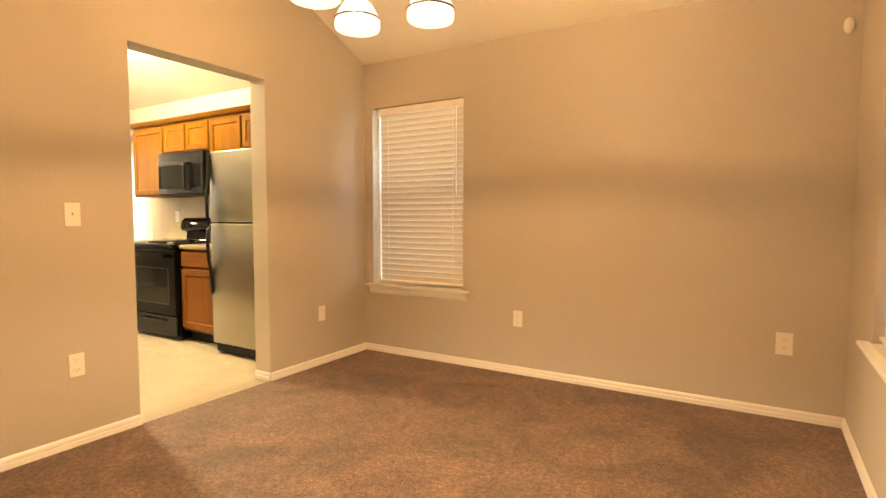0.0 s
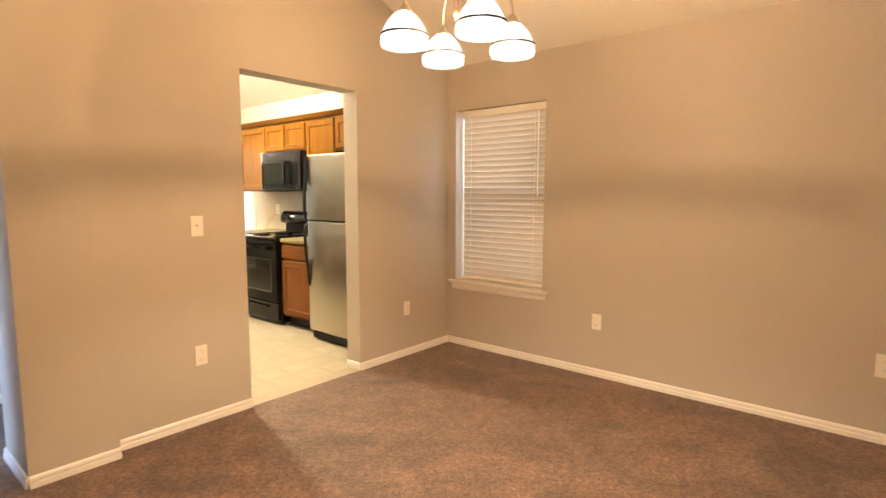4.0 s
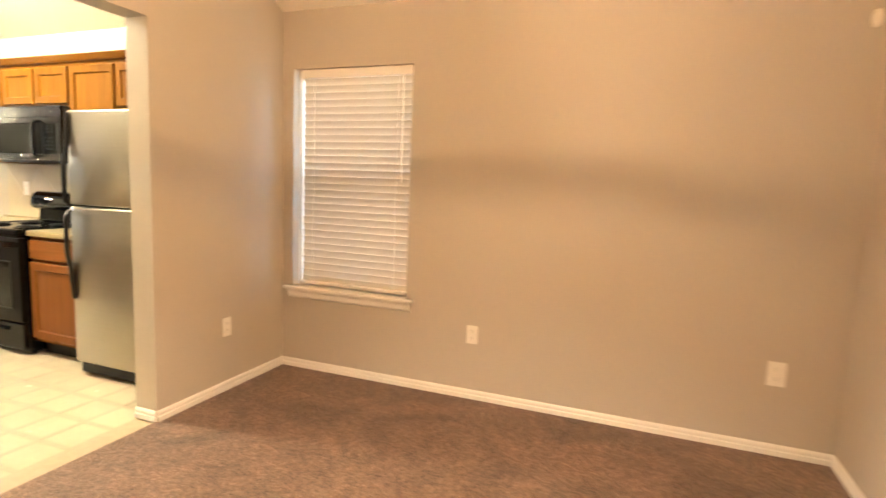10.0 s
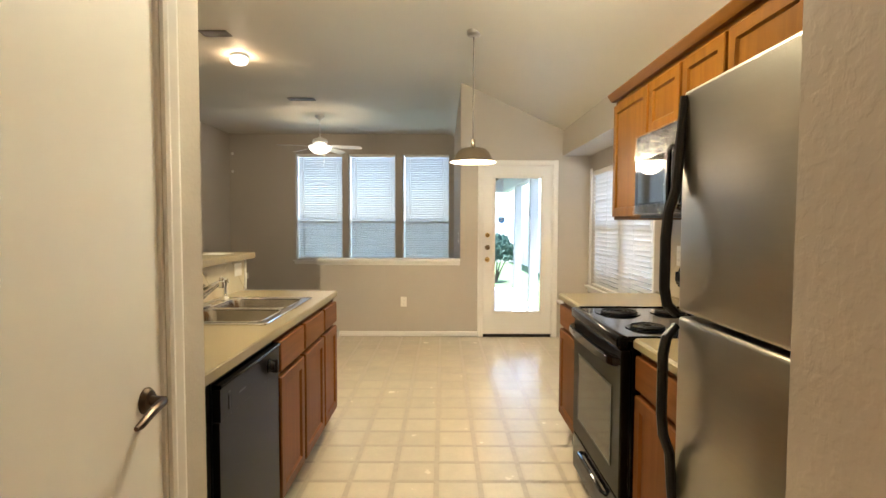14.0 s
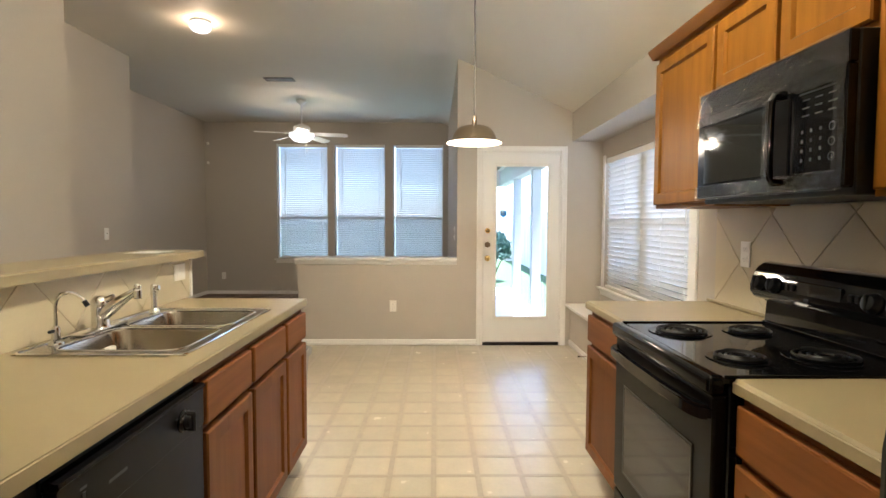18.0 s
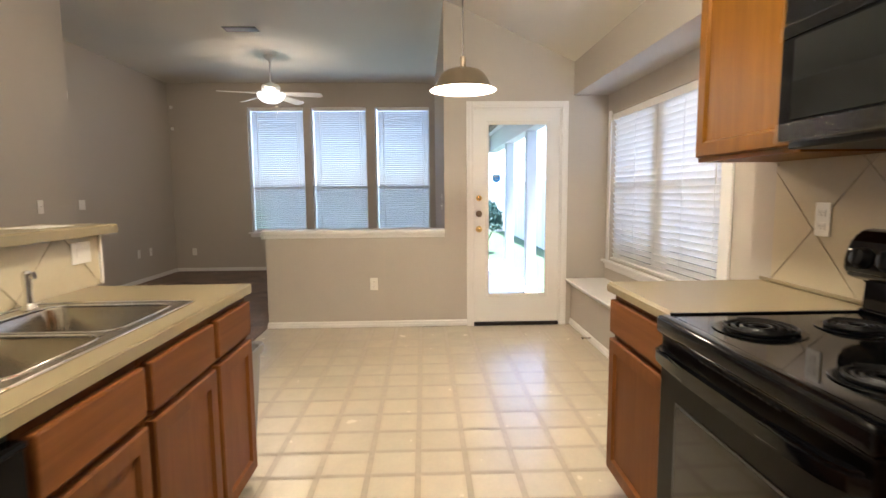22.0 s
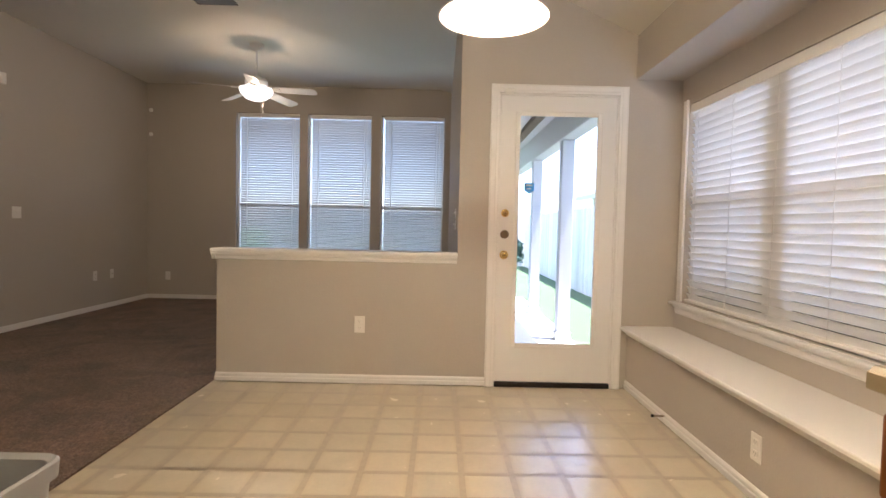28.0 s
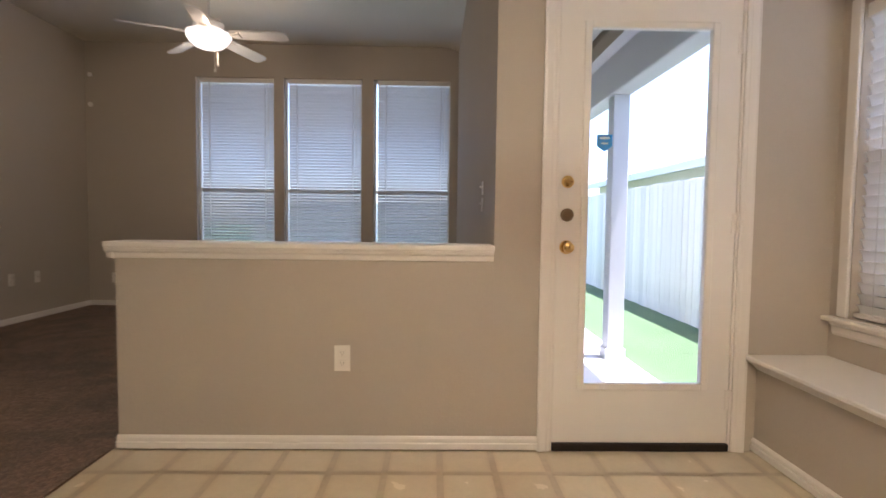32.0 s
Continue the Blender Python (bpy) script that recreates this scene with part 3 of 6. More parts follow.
wall("wall_nook_half", "x", XKB, XK, 0.755, YR, -0.05, 0.895, label="low greige half wall between breakfast nook and living room")
wall("wall_pantry", "y", 1.43, 1.55, -3.92, XDK - 0.002, -0.05, ZC + 0.1, ((-3.715, -3.105, -0.1, 2.05),))
wall("wall_pantry_end", "x", -3.92, -3.80, 0.78, 1.43, -0.05, ZC + 0.1)
wall("wall_bar", "y", 0.66, 0.87, -6.0, -4.11, -0.05, 1.125, label="low greige wall behind the sink carrying the bar top")

# unseen roof eave over the north side, drawn deep to block the sun
tagged(part("eave", B(XKB, XEO, YNO + 0.012, 5.05, 2.46, 2.58), TRIM), "unseen white roof eave that keeps sun off the bay window", "eave", kind="structure")

# bay bench: front is the wall below, a painted board on top with a moulded nosing
bm = bmesh.new()
prism(bm, [(3.598, 0.452), (3.594, 0.448), (3.594, 0.436), (3.600, 0.430), (YB - 0.002, 0.430), (YB - 0.002, 0.452)], lambda u, v, w: Vector((XK + 0.002 + w, u, v)), -5.955 - XK)
seat = part("bench_board", bm, TRIM)
tagged(seat, "white painted window seat board under the bay window", "window seat", kind="structure")
bm = bmesh.new()
prism(bm, [(YN - 0.001, 0.429), (3.606, 0.429), (3.618, 0.415), (3.632, 0.410), (YN - 0.001, 0.385)], lambda u, v, w: Vector((XK + 0.002 + w, u, v)), -5.955 - XK)
part("nosing_mould", bm, TRIM, seat)

# half wall cap
bm = B(XKB - 0.035, XK + 0.040, 0.720, YR - 0.001, 0.912, 0.940, 0.006, 2)
cap = part("half_wall_cap", bm, TRIM)
tagged(cap, "white painted moulded cap on the half wall", "trim", kind="structure")
bm = bmesh.new()
prof = [(0, 0.0), (0.030, 0.0), (0.026, -0.014), (0.012, -0.022), (0.008, -0.042), (0, -0.046)]
prism(bm, prof, lambda u, v, w: Vector((XK + 0.001 + u, 0.722 + w, 0.911 + v)), 1.715)
part("cap_moulding", bm, TRIM, cap)
bm = bmesh.new()
prism(bm, prof, lambda u, v, w: Vector((XKB - 0.02 + w, 0.754 - u, 0.911 + v)), 0.175)
part("cap_moulding", bm, TRIM, cap)

for s in ((XD, 0.886, XD, OPEN_D[0], 1, 0), (XD, OPEN_D[1], XD, YN, 1, 0), (XE, YN, XD, YN, 0, -1), (XE, -0.55, XE, YN, -1, 0),
          (-2.72, 0.50, -2.72, 0.884, 1, 0), (-3.17, 0.50, -2.72, 0.50, 0, -1), (-2.84, -0.55, -2.84, -0.42, 1, 0), (-3.18, -0.42, -2.84, -0.42, 0, 1),
          (-2.84, -0.55, XE, -0.55, 0, 1), (-4.11, 0.498, -4.11, 0.66, 1, 0), (-4.11, -2.6, -4.11, -0.415, 1, 0), (-4.23, 0.498, -4.11, 0.498, 0, -1),
          (-4.23, -0.415, -4.11, -0.415, 0, 1), (-7.12, -0.52, -4.23, -0.52, 0, 1), (-7.12, -1.07, -7.12, -0.52, -1, 0), (-8.90, -1.07, -7.12, -1.07, 0, 1),
          (-8.90, YL, -8.90, -1.07, -1, 0), (XL, YL, -9.93, YL, 0, 1), (XL, YL, XL, YR, 1, 0), (XL, YR, XKB, YR, 0, -1),
          (XK, 0.755, XK, DOOR_P[0] - 0.052, 1, 0), (XKB, 0.755, XK, 0.755, 0, -1), (-6.0, 0.66, -4.23, 0.66, 0, -1), (-6.0, 0.66, -6.0, 0.87, -1, 0),
          (XK, YN, -5.86, YN, 0, -1)):
    skirting(*s)
# returns of the baseboard inside the kitchen opening
skirting(XDK, OPEN_D[1], XD, OPEN_D[1], 0, -1)

# ---- windows, sills, blinds, doors ----
COUNT = {"window": 0, "door": 0}


def window_unit(at, rz, w, z0, z1, depth, rail=0.5):
    """A single-hung window in the outer half of the wall. Local x along the wall, y into the room, origin on the room face below the opening."""
    COUNT["window"] += 1
    ob = thing("window_%d" % COUNT["window"], at, "white vinyl single-hung window behind the blind", "window", rz=rz)
    ob["kind"] = "structure"
    f, y0, y1 = 0.026, -depth + 0.02, -depth + 0.075
    h = w / 2
    bm = bmesh.new()
    for a in ((-h + 0.001, -h + f, z0 + 0.001, z1 - 0.001), (h - f, h - 0.001, z0 + 0.001, z1 - 0.001), (-h + f, h - f, z0 + 0.001, z0 + f), (-h + f, h - f, z1 - f, z1 - 0.001)):
        box(bm, a[0], a[1], y0, y1, a[2], a[3])
    fr = part("window_frame", bm, TRIM, ob)
    zm = z0 + (z1 - z0) * rail
    part("meeting_rail", B(-h + f, h - f, y0 + 0.005, y1 - 0.005, zm - 0.022, zm + 0.022, 0.004), TRIM, ob)
    for a, b in ((z0 + f, zm - 0.022), (zm + 0.022, z1 - f)):
        p = part("pane", B(-h + f, h - f, y0 + 0.022, y0 + 0.027, a, b), GLASS, ob)
        p.visible_shadow = False
    part("insect_screen", B(-h + f, h - f, y0 - 0.006, y0 - 0.004, z0 + f, zm), SCREEN, ob, "dark mesh insect screen")
    return ob


def sill(at, rz, w, z, proud=0.045, deep=0.07):
    """Moulded stool with an apron below it; origin on the room face of the wall, under the middle of the window."""
    ob = thing("window_sill", at, "white painted window stool with moulded apron", "window sill", rz=rz)
    ob["kind"] = "structure"
    h = w / 2
    bm = bmesh.new()
    box(bm, -h - 0.055, h + 0.055, 0.001, proud, z - 0.020, z, 0.005, 2)
    box(bm, -h + 0.002, h - 0.002, -deep, 0.002, z - 0.020, z + 0.001)
    part("stool", bm, TRIM, ob)
    bm = bmesh.new()
    prism(bm, [(0.001, 0), (0.030, 0), (0.028, -0.012), (0.016, -0.020), (0.014, -0.048), (0.006, -0.062), (0.001, -0.062)],
          lambda u, v, t: Vector((-h - 0.03 + t, u, z - 0.021 + v)), w + 0.06)
    part("apron", bm, TRIM, ob)
    return ob


def blind(at, rz, w, z0, z1, tilt, pitch=0.046, off=-0.045, label="", cords=2, wand=True, gap_bottom=0.016, vane=SLAT, cord=0.0014, half=0.0255):
    """A horizontal slat blind hanging in the opening, with headrail, slats, bottom rail, ladder cords and wand."""
    ob = thing("window_blind", at, label or "white slatted blind, closed, hanging in the window", "blind", "window blinds", rz)
    h = w / 2 - 0.006
    part("headrail", B(-h, h, off - 0.03, off + 0.026, z1 - 0.062, z1 - 0.003, 0.004), TRIM, ob)
    zb = z0 + gap_bottom
    part("bottom_rail", B(-h + 0.004, h - 0.004, off - 0.026, off + 0.026, zb, zb + 0.018, 0.004), TRIM, ob)
    # one gently bowed slat, shared by all
    bm = bmesh.new()
    th = 0.0028
    pro = [(-half, 0), (-half * 0.5, 0.0028), (0, 0.0038), (half * 0.5, 0.0028), (half, 0), (half, -th), (half * 0.5, 0.0028 - th), (0, 0.0038 - th), (-half * 0.5, 0.0028 - th), (-half, -th)]
    prism(bm, pro, lambda u, v, t: Vector((-h + 0.006 + t, u, v)), 2 * h - 0.012)
    me = bpy.data.meshes.new("slat")
    bmesh.ops.recalc_face_normals(bm, faces=bm.faces)
    bm.to_mesh(me)
    bm.free()
    me.materials.append(vane)
    zt = z1 - 0.085
    n = int((zt - zb - 0.03) / pitch)
    step = (zt - zb - 0.035) / n
    rng = random.Random(int(abs(at[0]) * 100))
    for i in range(n + 1):
        piece("slat", me, pose(0, off, zb + 0.035 + i * step, tilt + rng.uniform(-0.4, 0.4), rng.uniform(-0.05, 0.05), 0), ob)
    for k in range(cords):
        x = -h + 0.10 + (2 * h - 0.20) * k / max(1, cords - 1)
        bm = bmesh.new()
        tube(bm, [(x, off + 0.020, zb + 0.012), (x, off + 0.020, z1 - 0.06)], cord, 5)
        part("ladder_cord", bm, CORD, ob)
    if wand:
        bm = bmesh.new()
        tube(bm, [(-h + 0.06, off + 0.036, z1 - 0.06), (-h + 0.058, off + 0.040, z1 - 0.62 * (z1 - z0) * 0.8)], 0.004, 6)
        part("wand", bm, PLATE, ob)
    return ob


def casing(parent, w, h, face=0.0, width=0.057, thick=0.018, z0=0.0):
    """Moulded door casing round an opening w wide and h high, on the room face."""
    pro = [(0, 0), (0, thick * 0.55), (width * 0.2, thick * 0.75), (width * 0.35, thick * 0.7), (width * 0.8, thick), (width, thick * 0.9), (width, 0)]
    a = w / 2
    for side in (-1, 1):
        bm = bmesh.new()
        prism(bm, pro, lambda u, v, t: Vector((side * (a + u), face + 0.001 + v, z0 + t)), h - z0 + width)
        part("casing", bm, TRIM, parent)
    bm = bmesh.new()
    prism(bm, pro, lambda u, v, t: Vector((-a + t, face + 0.0012 + v, h + u)), w)
    part("casing", bm, TRIM, parent)


# dining windows
wx = (WIN_N[0] + WIN_N[1]) / 2
ww = WIN_N[1] - WIN_N[0]
window_unit((wx, YN, 0), 180, ww, WIN_N[2], WIN_N[3], YNO - YN)
sill((wx, YN, 0), 180, ww, 0.600)
blind((wx + 0.020, YN, 0), 180, ww - 0.045, 0.603, WIN_N[3], 74, label="white slatted blind, closed, in the dining room side window", vane=SLATD)
wy = (WIN_E[0] + WIN_E[1]) / 2
ww = WIN_E[1] - WIN_E[0]
window_unit((XE, wy, 0), 90, ww, WIN_E[2], WIN_E[3], XEO - XE)
sill((XE, wy, 0), 90, ww, 0.625, proud=0.05)
blind((XE, wy, 0), 90, ww, 0.628, WIN_E[3], 74, label="white slatted blind, nearly closed, in the large dining window", vane=SLATD)
# living room windows
for y0, y1, z0, z1 in WIN_L:
    ww, wy = y1 - y0, (y0 + y1) / 2
    window_unit((XL, wy, 0), -90, ww, z0, z1, XL - XLO, 0.36)
    blind((XL, wy + 0.018, 0), -90, ww - 0.044, z0 + 0.003, z1, 43, pitch=0.0345, half=0.020, cord=0.0055, label="white slatted blind, half open, in a tall living room window")
sl = thing("window_sill", (XL, (WIN_L[0][0] + WIN_L[2][1]) / 2, 0), "long white painted sill under the three living room windows", "window sill", rz=-90)
sl["kind"] = "structure"
part("stool", B(-1.54, 1.54, 0.001, 0.05, 0.627, 0.648, 0.005, 2), TRIM, sl)
part("apron", B(-1.51, 1.51, 0.001, 0.016, 0.570, 0.626, 0.003), TRIM, sl)
# bay window with its casing
wx = (WIN_B[0] + WIN_B[1]) / 2
ww = WIN_B[1] - WIN_B[0]
for xa, xb in ((WIN_B[0], -7.775), (-7.645, WIN_B[1])):
    window_unit(((xa + xb) / 2, YB, 0), 180, xb - xa, WIN_B[2], WIN_B[3], 0.13, 0.50)
tagged(part("window_mullion", B(-7.774, -7.646, YB + 0.056, YB + 0.128, WIN_B[2] + 0.001, WIN_B[3] - 0.001, 0.004), TRIM), "white painted mullion between the two bay windows", "mullion", kind="structure")
blind((wx, YB, 0), 180, ww, WIN_B[2] + 0.003, WIN_B[3], 65, gap_bottom=0.004, off=-0.030, cords=5, vane=SLATB, label="wide white slatted blind, partly tilted, in the bay window")
trim_b = thing("window_trim", (wx, YB, 0), "white painted casing round the bay window", "trim", rz=180)
trim_b["kind"] = "structure"
h = ww / 2
part("casing", B(-h - 0.110, -h, 0.001, 0.018, WIN_B[2], WIN_B[3] + 0.03, 0.004), TRIM, trim_b)
part("casing", B(h, h + 0.055, 0.001, 0.018, WIN_B[2], WIN_B[3] + 0.03, 0.004), TRIM, trim_b)
sill((wx, YB, 0), 180, ww + 0.1, 0.640, proud=0.05, deep=0.02)

# patio door
pd = thing("door_1", (XK, (DOOR_P[0] + DOOR_P[1]) / 2, 0), "white painted patio door with a full-height glass pane, closed", "door", rz=-90)
pd["kind"] = "structure"
dw, dh = DOOR_P[1] - DOOR_P[0], DOOR_P[3]
casing(pd, dw, dh)
bm = bmesh.new()
for a, b in ((-dw / 2 + 0.001, -dw / 2 + 0.012), (dw / 2 - 0.012, dw / 2 - 0.001)):
    box(bm, a, b, -0.134, 0.0, 0.0, dh - 0.001)
box(bm, -dw / 2 + 0.012, dw / 2 - 0.012, -0.134, 0.0, dh - 0.012, dh - 0.001)
part("jamb", bm, TRIM, pd)
part("threshold", B(-dw / 2 + 0.012, dw / 2 - 0.012, -0.13, 0.012, 0.0, 0.034, 0.003), DARKBAND, pd, "dark bronze threshold")
GX0, GX1, GZ0, GZ1 = -0.281, 0.278, 0.305, 1.915   # glass, local; local x runs to -y
sw = dw / 2 - 0.015
bm = bmesh.new()
for a in ((-sw, GX0, 0.036, dh - 0.015), (GX1, sw, 0.036, dh - 0.015), (GX0, GX1, 0.036, GZ0), (GX0, GX1, GZ1, dh - 0.015)):
    box(bm, a[0], a[1], -0.050, -0.006, a[2], a[3])
slab = part("door_slab", bm, DOORW, pd)
bm = bmesh.new()
for a in ((GX0 - 0.022, GX0 + 0.010, GZ0 - 0.022, GZ1 + 0.022), (GX1 - 0.010, GX1 + 0.022, GZ0 - 0.022, GZ1 + 0.022), (GX0 + 0.010, GX1 - 0.010, GZ0 - 0.022, GZ0 + 0.010), (GX0 + 0.010, GX1 - 0.010, GZ1 - 0.010, GZ1 + 0.022)):
    box(bm, a[0], a[1], -0.0055, 0.006, a[2], a[3], 0.004)
part("glazing_bead", bm, DOORW, pd)
gp = part("pane", B(GX0 + 0.0, GX1 - 0.0, -0.030, -0.024, GZ0, GZ1), GLASS, pd)
gp.visible_shadow = False
KX = 0.36   # lock stile side, toward the half wall


def knob_at(z, r, mat_, name, parent):
    m = pose(KX, -0.006, z, -90, 0, 0)
    bm = bmesh.new()
    lathe(bm, [(0.0, 0), (r, 0), (r, 0.004), (r * 0.85, 0.009), (r * 0.35, 0.011), (r * 0.33, 0.026), (r * 0.62, 0.032), (r * 0.80, 0.044), (r * 0.72, 0.056), (r * 0.3, 0.062), (0.0, 0.062)], 20, m)
    part(name, bm, mat_, parent, smooth=True)


knob_at(0.935, 0.031, BRASS, "knob", slab)
bm = bmesh.new()
lathe(bm, [(0, 0), (0.030, 0), (0.030, 0.006), (0.024, 0.014), (0.010, 0.016), (0, 0.016)], 20, pose(KX, -0.006, 1.080, -90, 0, 0))
part("keyhole_rose", bm, BRONZE, slab, "dull bronze lock cylinder", True)
bm = bmesh.new()
lathe(bm, [(0, 0), (0.028, 0), (0.028, 0.006), (0.022, 0.014), (0.012, 0.016), (0, 0.016)], 20, pose(KX, -0.006, 1.228, -90, 0, 0))
box(bm, KX - 0.018, KX + 0.018, 0.010, 0.024, 1.223, 1.233, 0.002)
part("deadbolt", bm, BRASS, slab, "polished brass deadbolt", True)
for z in (0.24, 1.05, 1.85):
    bm = bmesh.new()
    tube(bm, [(-dw / 2 + 0.008, 0.004, z - 0.045), (-dw / 2 + 0.008, 0.004, z + 0.045)], 0.006, 8)
    box(bm, -dw / 2 - 0.004, -dw / 2 + 0.03, -0.005, 0.0005, z - 0.045, z + 0.045)
    part("hinge", bm, TRIM, pd)
bm = bmesh.new()
prism(bm, [(0.155, 1.445), (0.225, 1.445), (0.225, 1.392), (0.190, 1.368), (0.155, 1.392)], lambda u, v, w: Vector((u, -0.0335 + w, v)), 0.002)
st = part("alarm_sticker", bm, BLUE)
st.matrix_basis = pd.matrix_basis.copy()
tagged(st, "small blue security sticker on the patio door glass", "sticker")
part("print_bar", B(0.168, 0.212, -0.0312, -0.0305, 1.424, 1.434), WHITEINK, st)
part("print_bar", B(0.175, 0.205, -0.0312, -0.0305, 1.402, 1.408), WHITEINK, st)

# magnetic alarm contact over the patio door
mc = thing("door_contact", (XK, 2.775, 2.070), "small white alarm contact above the patio door", "sensor", rz=-90)
part("magnet", B(-0.030, 0.030, 0.019, 0.030, -0.030, -0.012, 0.003), PLATE, mc)
part("switch_housing", B(-0.035, 0.035, 0.0195, 0.034, -0.008, 0.014, 0.003), PLATE, mc)

# pantry door
pt = thing("door_2", (-3.410, 1.55, 0), "plain white pantry door with a lever handle, closed", "door")
pt["kind"] = "structure"
casing(pt, 0.61, 2.05)
bm = bmesh.new()
for a, b in ((-0.304, -0.293), (0.293, 0.304)):
    box(bm, a, b, -0.118, 0.0, 0.001, 2.049)
box(bm, -0.293, 0.293, -0.118, 0.0, 2.038, 2.049)
part("jamb", bm, TRIM, pt)
slab2 = part("door_slab", B(-0.290, 0.290, -0.042, -0.006, 0.010, 2.034, 0.002), DOORW, pt)
bm = bmesh.new()
lathe(bm, [(0, 0), (0.031, 0), (0.031, 0.004), (0.024, 0.012), (0.012, 0.014), (0.011, 0.045), (0, 0.045)], 20, pose(-0.222, -0.006, 0.955, -90, 0, 0))
tube(bm, [(-0.222, 0.036, 0.955), (-0.20, 0.042, 0.957), (-0.15, 0.045, 0.950), (-0.115, 0.044, 0.938), (-0.100, 0.043, 0.936)], [0.010, 0.011, 0.010, 0.009, 0.006], 10)
part("lever_handle", bm, OILBRONZE, slab2, "dark bronze lever handle", True)

# living room side door
ld = thing("door_3", (-9.46, YL, 0), "white painted interior door in the living room side wall, closed", "door")
ld["kind"] = "structure"
casing(ld, 0.82, 2.05)
part("door_slab", B(-0.405, 0.405, -0.06, -0.022, 0.010, 2.045, 0.003), DOORW, ld)

# ---- kitchen ----


def panel_door(parent, x0, x1, z0, z1, mat_v, mat_p, name="cabinet_door", back=-0.001):
    """Overlay door: mitred frame with a bevelled inner edge round a recessed flat panel."""
    s, t = 0.052, 0.020
    bm = bmesh.new()
    outer = [(x0, z0), (x1, z0), (x1, z1), (x0, z1)]
    inner = [(x0 + s, z0 + s), (x1 - s, z0 + s), (x1 - s, z1 - s), (x0 + s, z1 - s)]
    deep = [(x0 + s + 0.008, z0 + s + 0.008), (x1 - s - 0.008, z0 + s + 0.008), (x1 - s - 0.008, z1 - s - 0.008), (x0 + s + 0.008, z1 - s - 0.008)]
    edge = [(x0 + 0.005, z0 + 0.005), (x1 - 0.005, z0 + 0.005), (x1 - 0.005, z1 - 0.005), (x0 + 0.005, z1 - 0.005)]
    rings = [[bm.verts.new((x, y, z)) for x, z in ring] for ring, y in ((outer, -back), (outer, t - 0.005), (edge, t), (inner, t), (deep, t - 0.010), (deep, -back))]
    for a, b in zip(rings, rings[1:]):
        for i in range(4):
            j = (i + 1) % 4
            bm.faces.new((a[i], a[j], b[j], b[i]))
    for i in range(4):
        j = (i + 1) % 4
        bm.faces.new((rings[-1][i], rings[-1][j], rings[0][j], rings[0][i]))
    d = part(name, bm, mat_v, parent)
    part("panel", B(deep[0][0] + 0.0005, deep[1][0] - 0.0005, 0.0015, t - 0.011, deep[0][1] + 0.0005, deep[2][1] - 0.0005), mat_p, d)
    return d


def base_cabinet(at, rz, w, mat_v, mat_h, doors=1, depth=0.60, under_sink=False):
    """Base unit with toe kick, face frame, drawer fronts above doors. Local y = 0 is the face, the room lies at +y."""
    ob = thing("base_cabinet", at, "oak base cabinet with drawer above door", "cabinet", "base cabinets", rz)
    h = w / 2
    bm = bmesh.new()
    top = 0.735 if under_sink else 0.876
    box(bm, -h + 0.0005, -h + 0.0165, -depth, -0.028, 0.105, top)
    box(bm, h - 0.0165, h - 0.0005, -depth, -0.028, 0.105, top)
    box(bm, -h + 0.0165, h - 0.0165, -depth, -0.028, 0.105, 0.121)
    box(bm, -h + 0.0165, h - 0.0165, -depth, -depth + 0.006, 0.121, top)
    part("body", bm, mat_v, ob)
    bm = bmesh.new()
    for a in ((-h + 0.0005, -h + 0.035, 0.105, 0.876), (h - 0.035, h - 0.0005, 0.105, 0.876), (-h + 0.035, h - 0.035, 0.105, 0.150), (-h + 0.035, h - 0.035, 0.675, 0.730), (-h + 0.035, h - 0.035, 0.838, 0.876)):
        box(bm, a[0], a[1], -0.0275, -0.009, a[2], a[3])
    part("face_frame", bm, mat_v, ob)
    part("toe_kick", B(-h + 0.0005, h - 0.0005, -depth + 0.002, -0.075, 0.001, 0.1045), BLACKP, ob)
    dwid = w / doors
    for i in range(doors):
        x0 = -h + i * dwid + 0.014
        x1 = -h + (i + 1) * dwid - 0.014
        panel_door(ob, x0, x1, 0.135, 0.690, mat_v, mat_v, back=0.0085)
        dr = part("drawer_front", B(x0, x1, -0.0085, 0.020, 0.715, 0.850, 0.007, 2), mat_h, ob)
    return ob


def wall_cabinet(at, w, z0, z1, doors=1, depth=0.31):
    ob = thing("wall_cabinet", at, "honey oak wall cabinet with recessed panel doors", "cabinet", "wall cabinets", 180)
    h = w / 2
    part("body", B(-h + 0.0005, h - 0.0005, -depth, 0.0, z0, z1), OAK, ob)
    dwid = w / doors
    for i in range(doors):
        panel_door(ob, -h + i * dwid + 0.012, -h + (i + 1) * dwid - 0.012, z0 + 0.018, z1 - 0.042, OAK, OAK)
    return ob


# range side: base units, worktops
YF = 3.018   # face of the base cabinets
base_cabinet((-5.552, YF, 0), 180, 0.576, OAKR, OAKRH)
base_cabinet((-4.183, YF, 0), 180, 0.630, OAKR, OAKRH)


